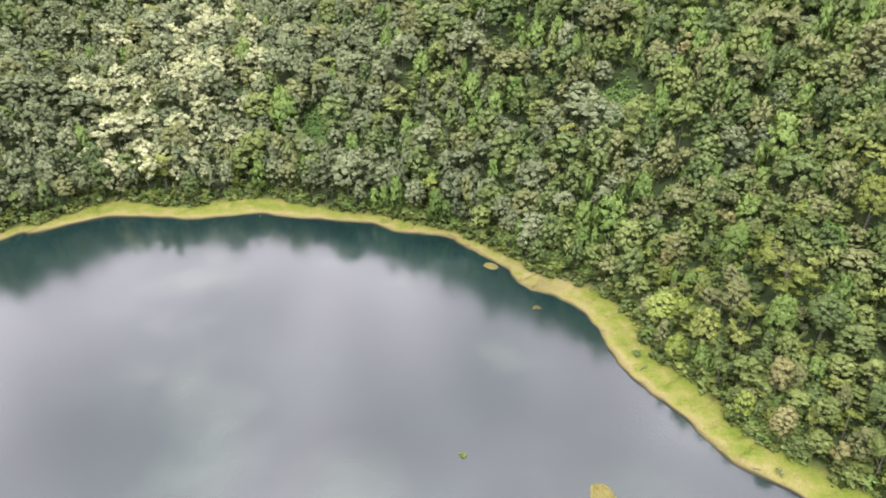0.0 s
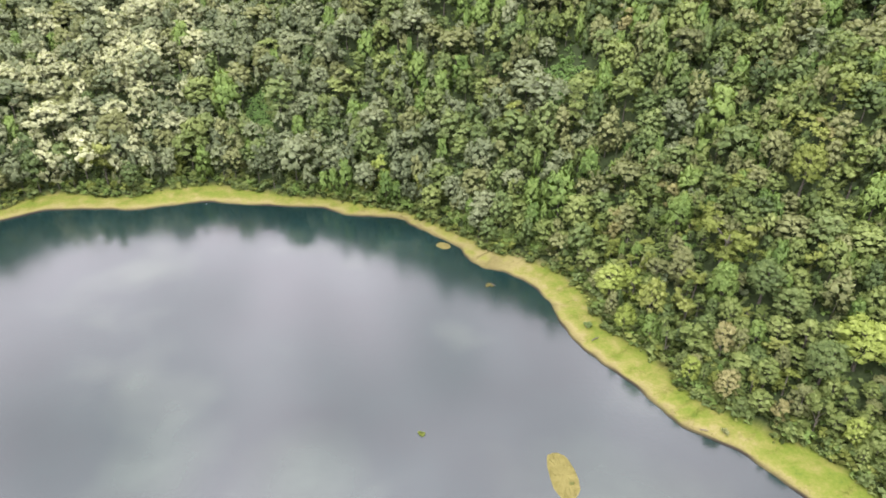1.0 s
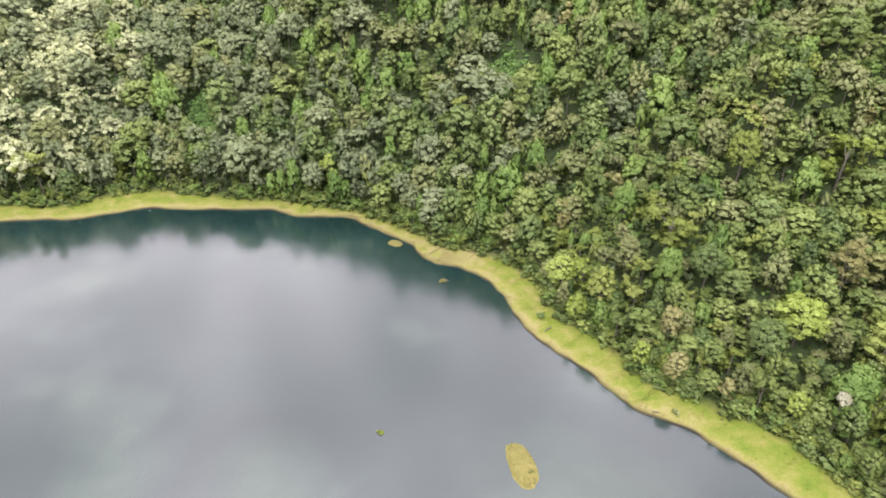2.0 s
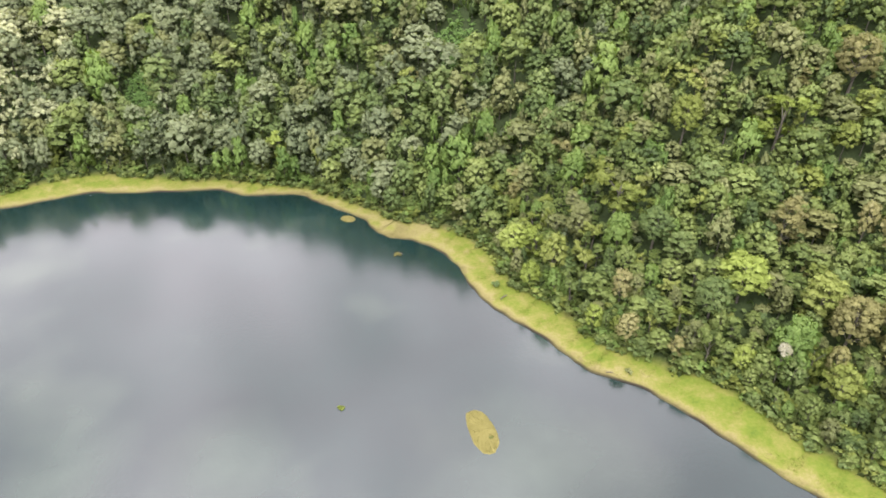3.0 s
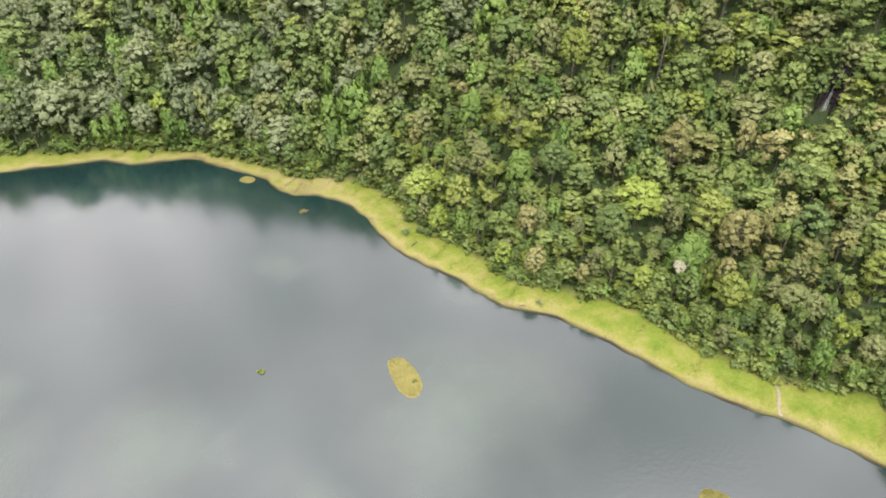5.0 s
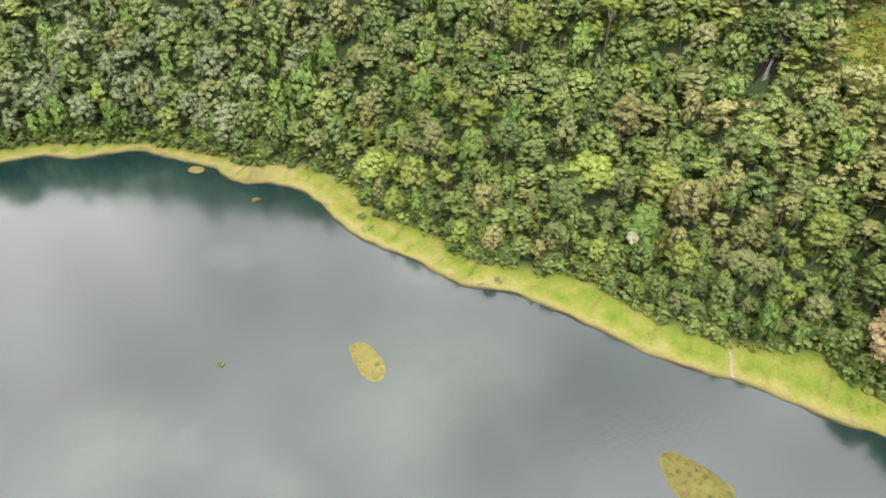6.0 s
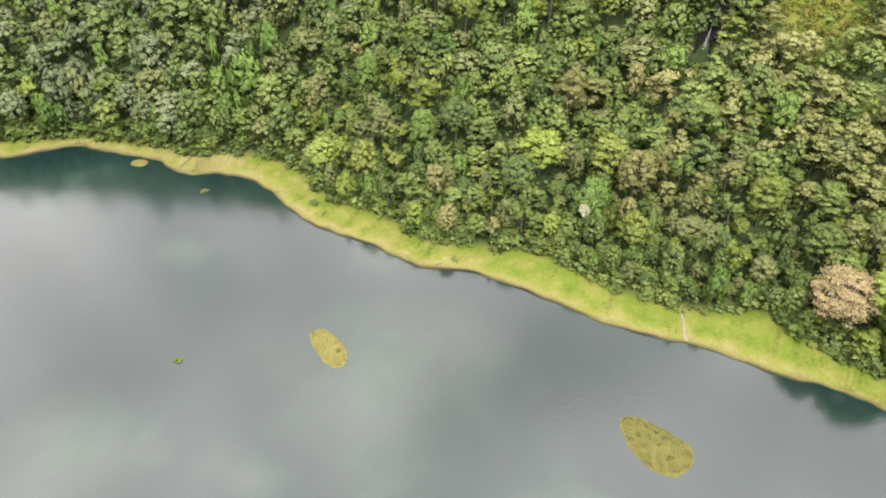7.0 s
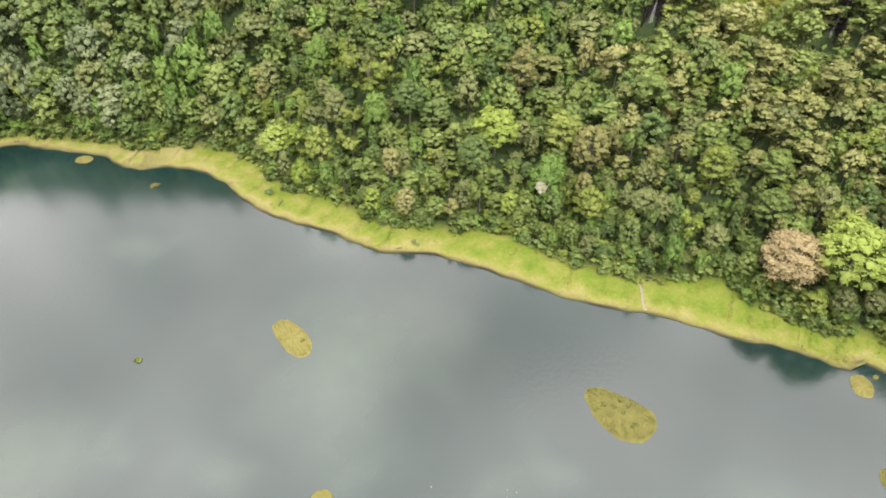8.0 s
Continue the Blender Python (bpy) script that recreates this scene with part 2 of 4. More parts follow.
# small bays and tongues of turf along the water's edge
_s = np.arange(len(SHORE))
_n = np.roll(SHORE, -1, 0) - np.roll(SHORE, 1, 0)
_n = np.stack([-_n[:, 1], _n[:, 0]], 1) / np.linalg.norm(_n, axis=1)[:, None]
SHORE = SHORE + _n * (0.12 * np.sin(_s * 0.9) + 0.22 * np.sin(_s * 0.37 + 1) * np.sin(_s * 0.11))[:, None]


def shore_distance(p):
    """Distance of plan points from the shore, positive on land, and the grass's width there."""
    p = np.asarray(p, float)
    a, b = SHORE, np.roll(SHORE, -1, 0)
    ab = b - a
    best, width = np.full(len(p), 1e9), np.zeros(len(p))
    for i in range(0, len(p), 4000):
        q = p[i : i + 4000, None, :]
        u = np.clip(((q - a) * ab).sum(-1) / (ab * ab).sum(-1), 0, 1)
        far = np.linalg.norm(q - a - u[..., None] * ab, axis=-1)
        k = far.argmin(1)
        best[i : i + 4000], width[i : i + 4000] = far[np.arange(len(k)), k], GRASS_WIDTH[k]
    off = p - LAKE_MIDDLE
    s = SHORE - LAKE_MIDDLE
    ang, rad = np.arctan2(s[:, 1], s[:, 0]), np.linalg.norm(s, axis=1)
    order = np.argsort(ang)
    edge = np.interp(np.arctan2(off[:, 1], off[:, 0]), ang[order], rad[order], period=2 * np.pi)
    return np.where(np.linalg.norm(off, axis=1) > edge, best, -best), width


def waves(x, y, size, seed):
    """Smooth hills and hollows of about that size, between -1 and 1."""
    k = 2 * np.pi / size
    return (np.sin(k * (x * 0.8 + y * 0.6) + seed) + np.sin(k * 1.3 * (x * -0.5 + y * 0.87) + 2 * seed)
            + np.sin(k * 0.8 * (x * 0.2 - y * 0.98) + 3 * seed)) / 3


def height(p):
    """The ground's height at plan points."""
    p = np.asarray(p, float)
    d, w = shore_distance(p)
    x, y = p[:, 0], p[:, 1]
    up = np.maximum(d - w, 0)
    up = up - 4.5 * (1 - np.exp(-up / 9))
    bank = np.interp(d, [-60, -12, -2.5, -0.25, 0.1, 0.6, 3, 14, 20], [-14, -5, -1.2, -0.25, 0.36, 0.48, 0.65, 1.7, 2.2])
    steep = np.interp(np.degrees(np.arctan2(x, y)), [-60, -33, -17, -5, 9, 26, 50], [0.6, 0.62, 0.52, 0.72, 0.93, 0.84, 0.62])
    hill = 150 * np.tanh(steep * up / 150)
    rough = np.clip(up / 40, 0, 1) * (5.5 * waves(x, y, 95, 1.0) + 3.4 * waves(x, y, 37, 2.0)) + np.clip(up / 500, 0, 1) * 25 * waves(x, y, 900, 4.0)
    return bank + hill + rough + 0.08 * waves(x, y, 5, 3.0) * np.clip(d, 0, 1)


# ---------------------------------------------------------------- mesh helpers
def mesh_of(name, verts, tris, mats, slots=None, smooth=False, normals=None, **values):
    """A mesh from arrays of corners and triangles; normals: each corner's soft normal; values: one number for each corner."""
    me = bpy.data.meshes.new(name)
    me.vertices.add(len(verts))
    me.vertices.foreach_set("co", np.ascontiguousarray(verts, np.float32).ravel())
    me.loops.add(3 * len(tris))
    me.loops.foreach_set("vertex_index", np.ascontiguousarray(tris, np.int32).ravel())
    me.polygons.add(len(tris))
    me.polygons.foreach_set("loop_start", np.arange(0, 3 * len(tris), 3, dtype=np.int32))
    for m in mats:
        me.materials.append(m)
    if slots is not None:
        me.polygons.foreach_set("material_index", np.ascontiguousarray(slots, np.int32))
    me.polygons.foreach_set("use_smooth", np.full(len(tris), smooth))
    for key, v in values.items():
        me.attributes.new(key, "FLOAT", "POINT").data.foreach_set("value", np.ascontiguousarray(v, np.float32))
    if normals is not None:
        me.attributes.new("custom_normal", "FLOAT_VECTOR", "POINT").data.foreach_set("vector", np.ascontiguousarray(normals, np.float32).ravel())
    me.update(calc_edges=True)
    return me


def part(name, me, parent, label=""):
    ob = new(name, me)
    ob.parent = parent
    return tagged(ob, label)


def joined(pieces):
    """Joins (corners, triangles) pairs into one."""
    at, vs, ts = 0, [], []
    for v, t in pieces:
        vs.append(v)
        ts.append(t + at)
        at += len(v)
    return np.concatenate(vs), np.concatenate(ts)



def unit(v):
    return v / np.maximum(np.linalg.norm(v, axis=-1, keepdims=True), 1e-9)


def leaves_on(rng, mid, rad, squash, count, size, lift=0.5):
    """Leaf sprays, each a pointed blade of four corners, all over a set of rounded clumps."""
    odds = rad**2 * (0.35 + np.clip(mid[:, 2], 0, 10) / 10 if mid[:, 2].max() < 12 else 1)
    k = rng.choice(len(mid), count, p=odds / odds.sum())
    way = unit(rng.normal(size=(count, 3)))
    way[:, 2] = np.where(way[:, 2] < -0.35, -way[:, 2], way[:, 2])
    p = mid[k] + way * (rad[k] * rng.uniform(0.72, 1.2, count))[:, None] * np.array((1, 1, squash))
    n = unit(way + rng.normal(size=(count, 3)) * 0.62 + np.array((0, 0, lift)))
    a = unit(np.cross(n, rng.normal(size=(count, 3))))
    b = unit(np.cross(n, a))
    s = (size * rng.uniform(0.6, 1.35, count))[:, None]
    v = np.stack([p - a * s * 0.6, p + b * s * 0.42, p + a * s * 0.75, p - b * s * 0.42], 1).reshape(-1, 3)
    q = np.arange(count)[:, None] * 4
    return v, np.concatenate([q + (0, 1, 2), q + (0, 2, 3)], 1).reshape(-1, 3)


def clumps(rng, shape, count):
    """Middles and radii of the clumps of a crown that is 3.5 m in radius on a tree about 10 m high, and their squash."""
    u = (np.arange(count) + 0.5) / count
    turn = np.arange(count) * 2.39996 + rng.uniform(0, 6.28)
    if shape == "dome":
        z = 1 - 1.75 * u
        r = np.sqrt(np.clip(1 - np.clip(z, -0.35, 1) ** 2, 0, 1))
        mid = np.stack([2.4 * r * np.cos(turn), 2.4 * r * np.sin(turn), 6.0 + 3.0 * z], 1)
        rad, squash = rng.uniform(0.8, 1.4, count), 0.85
    elif shape == "umbrella":
        top = u < 0.66
        r = np.where(top, np.sqrt(u / 0.66), 0.75)
        mid = np.stack([3.0 * r * np.cos(turn), 3.0 * r * np.sin(turn), np.where(top, 8.8 - 2.2 * r**2 + rng.normal(size=count) * 0.3, rng.uniform(2.0, 5.8, count))], 1)
        rad, squash = rng.uniform(0.8, 1.35, count), 0.7
    elif shape == "tall":
        mid = np.stack([2.1 * np.sin(u * 2.2 + 0.3) * np.cos(turn), 2.1 * np.sin(u * 2.2 + 0.3) * np.sin(turn), 9.6 - 7.6 * u], 1)
        rad, squash = rng.uniform(0.8, 1.35, count), 0.9
    elif shape == "tiers":
        tier = np.arange(count) % 4
        r = rng.uniform(0.4, 1, count) * np.array((1.6, 2.5, 3.0, 2.6))[tier]
        mid = np.stack([r * np.cos(turn), r * np.sin(turn), np.array((9.0, 7.5, 5.6, 3.4))[tier] + rng.normal(size=count) * 0.3], 1)
        rad, squash = rng.uniform(0.95, 1.5, count), 0.42
    elif shape == "draped":
        r = 0.6 + 1.9 * u
        mid = np.stack([r * np.cos(turn), r * np.sin(turn), 8.6 - 7.4 * u**1.2], 1)
        rad, squash = rng.uniform(0.8, 1.25, count), 1.3
    elif shape == "cap":
        r = np.sqrt(u)
        mid = np.stack([2.6 * r * np.cos(turn), 2.6 * r * np.sin(turn), 9.5 - 0.9 * r**2], 1)
        rad, squash = rng.uniform(0.7, 1.1, count), 0.4
    else:  # a ragged crown of several separate heads
        head = rng.normal(size=(7, 3)) * (1.5, 1.5, 0.5) + np.array([(0, 0, z) for z in (8.6, 7.6, 6.6, 5.6, 4.6, 3.6, 2.6)])
        mid = head[np.arange(count) % 7] + rng.normal(size=(count, 3)) * (0.75, 0.75, 0.5)
        rad, squash = rng.uniform(0.7, 1.2, count), 0.8
    return mid + rng.normal(size=(count, 3)) * 0.28, rad, squash


OCT_V = np.array([(1, 0, 0), (0, 1, 0), (-1, 0, 0), (0, -1, 0), (0, 0, 1), (0, 0, -1)], float)
OCT_T = np.array([(0, 1, 4), (1, 2, 4), (2, 3, 4), (3, 0, 4), (1, 0, 5), (2, 1, 5), (3, 2, 5), (0, 3, 5)])
CROWN_HEART = np.array((0, 0, 4.6))


def crown(rng, shape, heads, count, size, heart=0.78):
    """A crown: inner boughs hidden in many small leaf sprays, whose normals follow bough and crown. Gives corners, triangles, normals; and the boughs' middles."""
    mid, rad, squash = clumps(rng, shape, heads)
    rad = rad * (24 / heads) ** 0.42
    flat = np.array((1, 1, squash))
    core = mid[:, None] + OCT_V * (rad * heart)[:, None, None] * flat * rng.uniform(0.75, 1.2, (heads, 6, 1))
    odds = rad**2 * (0.4 + np.clip(mid[:, 2], 0, 10) / 10)
    k = rng.choice(heads, count, p=odds / odds.sum())
    way = unit(rng.normal(size=(count, 3)))
    way[:, 2] = np.where(way[:, 2] < -0.3, -way[:, 2], way[:, 2])
    p = mid[k] + way * (rad[k] * rng.uniform(0.55, 1.28, count))[:, None] * flat
    lift, hang = (0.9, 0.0) if shape == "tiers" else (0.1, 1.4) if shape == "draped" else (0.3, 0.0)
    n = unit(way + rng.normal(size=(count, 3)) * 0.6 + np.array((0, 0, lift)))
    a = np.cross(n, rng.normal(size=(count, 3)))
    a[:, 2] -= hang
    a = unit(a)
    b = unit(np.cross(n, a))
    s = (size * rng.uniform(0.55, 1.45, count))[:, None]
    stretch = 1.7 if shape == "draped" else 1.0
    leaf = np.stack([p - a * s * 0.5 * stretch - b * s * 0.42, p - a * s * 0.36 * stretch + b * s * 0.42, p + a * s * 0.7 * stretch], 1)
    soft = unit(way * 0.45 + unit(p - CROWN_HEART) * 0.85 + rng.normal(size=(count, 3)) * 0.25)
    flip = (np.cross(leaf[:, 1] - leaf[:, 0], leaf[:, 2] - leaf[:, 0]) * soft).sum(1) < 0
    leaf[flip] = leaf[flip][:, ::-1]
    tris = np.concatenate([(OCT_T[None] + 6 * np.arange(heads)[:, None, None]).reshape(-1, 3), 6 * heads + np.arange(3 * count).reshape(-1, 3)])
    core_soft = unit(OCT_V * 0.45 + unit(core - CROWN_HEART) * 0.85)
    return (np.concatenate([core.reshape(-1, 3), leaf.reshape(-1, 3)]), tris, np.concatenate([core_soft.reshape(-1, 3), np.repeat(soft, 3, 0)])), mid


def tube(points, radii, sides):
    """A tapered limb through points."""
    points = np.asarray(points, float)
    ring = np.arange(sides) * 2 * np.pi / sides
    along = unit(np.gradient(points, axis=0))
    side = unit(np.cross(along, (0.31, 0.95, 0.1)))
    other = np.cross(along, side)
    v = (points[:, None] + np.asarray(radii)[:, None, None] * (np.cos(ring)[None, :, None] * side[:, None] + np.sin(ring)[None, :, None] * other[:, None])).reshape(-1, 3)
    t = []
    for i in range(len(points) - 1):
        for j in range(sides):
            a, b, c, d = i * sides + j, i * sides + (j + 1) % sides, (i + 1) * sides + (j + 1) % sides, (i + 1) * sides + j
            t += [(a, b, c), (a, c, d)]
    top = (len(points) - 1) * sides
    t += [(top, top + j, top + j + 1) for j in range(1, sides - 1)]
    return v, np.array(t)


def trunk(rng, mid, limbs):
    """A leaning, tapered trunk with root flare, and limbs that reach into the crown."""
    lean = rng.normal(size=2) * 0.25
    stem = [(0, 0, -1.2), (0, 0, 0.2), (lean[0] * 0.4, lean[1] * 0.4, 2.6), (lean[0], lean[1], 5.2), (lean[0] * 1.3, lean[1] * 1.3, 7.4)]
    out = [tube(stem, (0.36, 0.26, 0.19, 0.15, 0.07), 7)]
    for i in rng.choice(len(mid), min(limbs, len(mid)), replace=False):
        z = min(max(2.2, mid[i][2] - 2.6), 5.6)
        start = np.array((lean[0] * z / 5.2, lean[1] * z / 5.2, z))
        out.append(tube([start, (start + mid[i]) / 2 + (0, 0, 0.35), mid[i]], (0.11, 0.075, 0.03), 4))
    return joined(out)


# ---------------------------------------------------------------- ground and water
def ring_mesh():
    """The ground as one sheet: rings that follow the shore, from the lake's bed out to the horizon."""
    s = SHORE - LAKE_MIDDLE
    ang = np.unwrap(np.arctan2(s[:, 1], s[:, 0]))
    far = np.linalg.norm(s, axis=1)
    steps = np.r_[-1.0, -40, -12, -5, -2.5, -1.2, -0.5, -0.2, 0.05, 0.25, 0.6, 1.2, np.arange(2, 16, 1.0), np.arange(16, 40, 3), np.arange(40, 160, 6), np.arange(160, 420, 20), 500, 700, 1000, 1500, 2500, 4000]
    rings = []
    for d in steps:
        r = np.full(len(far), 0.5) if d == -1.0 and not rings else far + d
        rings.append(LAKE_MIDDLE + np.stack([np.cos(ang), np.sin(ang)], 1) * r[:, None])
    p = np.concatenate(rings)
    z = height(p)
    n, k = len(far), len(steps)
    i, j = np.meshgrid(np.arange(k - 1), np.arange(n), indexing="ij")
    a, b, c, d = i * n + j, i * n + (j + 1) % n, (i + 1) * n + (j + 1) % n, (i + 1) * n + j
    t = np.stack([np.stack([a, b, c], -1), np.stack([a, c, d], -1)], 2).reshape(-1, 3)
    return np.c_[p, z], t[:, ::-1]


CLEARINGS = [(-51.0, 246.0, 7.0, 11.0), (55.5, 212.0, 7.0, 11.0), (159.5, 81.0, 11.0, 12.0)]  # open grassy patches on the slope: x, y, radii
FALLS = [(139.6, 95.0, 9.5), (162.3, 62.0, 8.0)]  # waterfalls: x, y, height


def clear_of_trees(x, y):
    """Whether a plan point is in a clearing or in the strip kept treeless so the camera sees a waterfall."""
    for cx, cy, a, b in CLEARINGS:
        if ((x - cx) / a) ** 2 + ((y - cy) / b) ** 2 < 1:
            return True
    # strip runs toward the camera, sized to keep the fall in its view
    for fx, fy, tall in FALLS:
        down = unit(np.array((-fx, -fy)))
        ahead, side = (x - fx) * down[0] + (y - fy) * down[1], (x - fx) * -down[1] + (y - fy) * down[0]
        if -2.5 < ahead < 14 and abs(side) < 2.6:
            return True
    return False


gv, gt = ring_mesh()
gd, gw = shore_distance(gv[:, :2])
wet = np.clip(1 - (gd - 0.3) / 3.8, 0, 1) * 0.9
wet = np.maximum(wet, np.exp(-(((gv[:, 0] - 27) / 12) ** 2 + ((gv[:, 1] - 162) / 8) ** 2)) * 0.9)
openness = np.array([max(math.exp(-(((x - cx) / a) ** 2 + ((y - cy) / b) ** 2) ** 2) for cx, cy, a, b in CLEARINGS[2:]) for x, y in gv[:, :2]])
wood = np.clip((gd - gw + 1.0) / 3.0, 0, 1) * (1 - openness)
# muddy bed, plus a dark waterline that paints the bank's undercut shadow
mud_shade = np.clip(1.2 - np.abs(gd) / 0.42, 0, 1) * np.clip(0.65 + 0.7 * waves(gv[:, 0], gv[:, 1], 17, 6.0), 0.2, 1) + (gd < 0)
ground = tagged(new("ground", mesh_of("ground", gv, gt, [GROUND], smooth=True, wet=wet, dry=np.clip((gv[:, 1] - 25) / 120, 0, 1), wood=wood, mud_shade=np.clip(mud_shade, 0, 1))),
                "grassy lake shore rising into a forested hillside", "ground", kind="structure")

m_ = np.arange(96)
wv = np.c_[np.r_[-30.0, -30 + 235 * np.cos(m_ * np.pi / 48)], np.r_[45.0, 45 + 235 * np.sin(m_ * np.pi / 48)], np.zeros(97)]
wt = np.stack([np.zeros(96, int), m_ + 1, (m_ + 1) % 96 + 1], 1)
water = tagged(new("water", mesh_of("water", wv, wt, [WATER])), "calm dark teal lake reflecting grey clouds", "lake", kind="structure")

# ---------------------------------------------------------------- trees
rng = np.random.default_rng(7)
# kind: leaves, shape, label
KINDS = {
    "a": ("green", "dome", "rounded mid-green broadleaf tree on the forested slope"),
    "b": ("green", "umbrella", "spreading mid-green canopy tree on the forested slope"),
    "c": ("green", "ragged", "ragged mid-green forest tree with several heads"),
    "d": ("deep", "dome", "dense dark green rounded forest tree"),
    "e": ("deep", "tall", "tall narrow dark green forest tree"),
    "f": ("lime", "dome", "bright yellow-green rounded tree at the forest edge"),
    "g": ("lime", "ragged", "yellow-green forest tree with clumped foliage"),
    "h": ("olive", "umbrella", "olive-green spreading forest canopy tree"),
    "i": ("olive", "dome", "dull olive rounded forest tree"),
    "j": ("tan", "ragged", "tan-tinged forest tree with pale blossom heads"),
    "k": ("green", "tiers", "green forest tree with flat layered tiers of leaves"),
    "l": ("vine", "draped", "forest tree draped from top to foot in green vines"),
    "m": ("sunlit", "umbrella", "spreading canopy tree with sunlight painted pale into its leaves"),
    "n": ("sunlit", "ragged", "clump-headed tree with sunlight painted pale into its leaves"),
    "o": ("lime", "tiers", "yellow-green tree with flat layered tiers of leaves"),
    "r": ("grey", "dome", "rounded tree on the far slope, haze painted grey into its leaves"),
    "s": ("grey", "ragged", "clump-headed tree on the far slope, haze painted grey into its leaves"),
    "t": ("grey", "umbrella", "spreading tree on the far slope, haze painted grey into its leaves"),
    "u": ("bright", "dome", "luminous yellow-green rounded tree among darker ones"),
    "v": ("bright", "ragged", "luminous yellow-green tree with clumped heads"),
    "q": ("tan", "dome", "broad tan-leaved forest tree among green ones"),
    "x": ("sage", "umbrella", "pale sage-green spreading tree near the waterfalls"),
    "w": ("sage", "tiers", "pale sage-green tree with flat layered tiers of leaves"),
    "y": ("tan", "tiers", "pale tan tree with flat layered tiers of leaves"),
    "p": ("olive", "tall", "tall olive-green forest tree"),
}
COMMON = "aaaaabbcccddddeeehhiipppjgkkkllllbca"


def kind_at(x, y):
    """Which tree grows there: ones painted pale as if sunlit or grey as if hazy on the far slope, layered yellow-green
    ones round the waterfalls, the rest anywhere.
    """
    # pale: share of trees whose leaves carry the painted patch of sunlight
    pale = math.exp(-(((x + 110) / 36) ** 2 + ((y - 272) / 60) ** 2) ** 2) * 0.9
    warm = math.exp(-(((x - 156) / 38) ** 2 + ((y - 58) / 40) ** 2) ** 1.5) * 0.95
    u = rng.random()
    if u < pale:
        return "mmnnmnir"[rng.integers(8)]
    # far slope: mostly leaves with haze painted in, more so to the left
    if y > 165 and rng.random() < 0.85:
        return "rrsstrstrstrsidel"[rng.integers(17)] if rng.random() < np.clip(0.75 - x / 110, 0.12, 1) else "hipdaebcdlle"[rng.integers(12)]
    if rng.random() < warm:
        return "wwwxxkkhowxb"[rng.integers(12)]
    if y < 150 and rng.random() < 0.08:
        return "fgo"[rng.integers(3)]
    return COMMON[rng.integers(len(COMMON))]


# trees that stand out: kind, x, y, crown radius, height
NOTED = [
    ("u", 53.8, 136.4, 4.8, 9.6), ("u", 54.2, 125.3, 2.8, 7.2), ("u", 93.0, 98.4, 5.8, 12.0), ("y", 106.1, 104.6, 3.8, 13.0),
    ("v", -4.1, 205.5, 3.8, 13.0), ("q", 103.9, 78.6, 4.8, 13.0), ("dry", 116.4, 33.9, 6.7, 12.0), ("u", 122.9, 25.7, 4.4, 12.0),
    ("white", 89.4, 78.3, 1.5, 11.2), ("v", 116.3, 126.8, 5.2, 13.5), ("q", 136.1, 129.9, 5.5, 14.0), ("i", -100.3, 233.2, 6.5, 16.0),
    ("g", 66.0, 119.8, 3.0, 9.5), ("q", 70.1, 108.7, 2.4, 9.5), ("u", 62.6, 105.7, 2.2, 7.5),
    ("q", 67.7, 99.7, 2.5, 8.0), ("u", 86.0, 84.3, 2.8, 8.8), ("f", 96.2, 69.8, 3.5, 9.8),
    ("v", 108.5, 52.5, 2.4, 8.8), ("q", 97.6, 73.6, 2.8, 11.0),
    ("v", 57.4, 131.4, 3.4, 9.4), ("q", 121.1, 98.6, 3.0, 12.5), ("f", 97.1, 137.1, 4.2, 13.0), ("o", 119.4, 56.7, 4.2, 11.5)]

spots = [(k, x, y, r * 1.05, h + 1.2) for k, x, y, r, h in NOTED]
cells = {}


def free(x, y, r):
    c, e = int(x // 8), int(y // 8)
    for i in range(c - 2, c + 3):
        for j in range(e - 2, e + 3):
            for X, Y, R in cells.get((i, j), ()):
                if (X - x) ** 2 + (Y - y) ** 2 < (0.545 * (r + R)) ** 2:
                    return False
    return True


def claim(x, y, r):
    cells.setdefault((int(x // 8), int(y // 8)), []).append((x, y, r))


for _, x, y, r, h in spots:
    claim(x, y, r * 1.2)


def sow(count, box, low, high, spread):
    """Tries count places in a box of the plan, and plants trees of random size where there is room."""
    p = np.c_[rng.uniform(box[0], box[1], count), rng.uniform(box[2], box[3], count)]
    turn = np.degrees(np.arctan2(p[:, 0], p[:, 1]))
    p = p[(turn > -41) & (turn < 84)]
    d, w = shore_distance(p)
    turn = np.degrees(np.arctan2(p[:, 0], p[:, 1]))
    reach = np.interp(turn, [-40, 32, 53, 71, 80], [-3.5, -3.5, -9.5, -14, -18])
    lift = np.degrees(np.arctan2(height(p) + 9 - 100, np.linalg.norm(p, axis=1)))
    for (x, y), d_, w_ in zip(p[(lift < reach) & (d > w + 1.3)], d[(lift < reach) & (d > w + 1.3)], w[(lift < reach) & (d > w + 1.3)]):
        far = min(max((y - 140) / 60, 0), 1)
        r = float(np.clip(rng.lognormal(spread, 0.36), low, high)) * (1 + 0.14 * far)
        if far < 0.5 and d_ - w_ < 45 and r > 2.9 and rng.random() < 0.85:
            r *= 0.82
        if d_ - w_ < 4:
            r = min(r, 3.1 + 0.9 * far)
        if clear_of_trees(x, y) or not free(x, y, r):
            continue
        claim(x, y, r)
        spots.append((kind_at(x, y), x, y, r, r * 1.3 + rng.uniform(1.4, 6.8) + 3.2 * far + (0.7 if d_ - w_ < 8 else 0.3 if d_ - w_ < 16 else 0)))


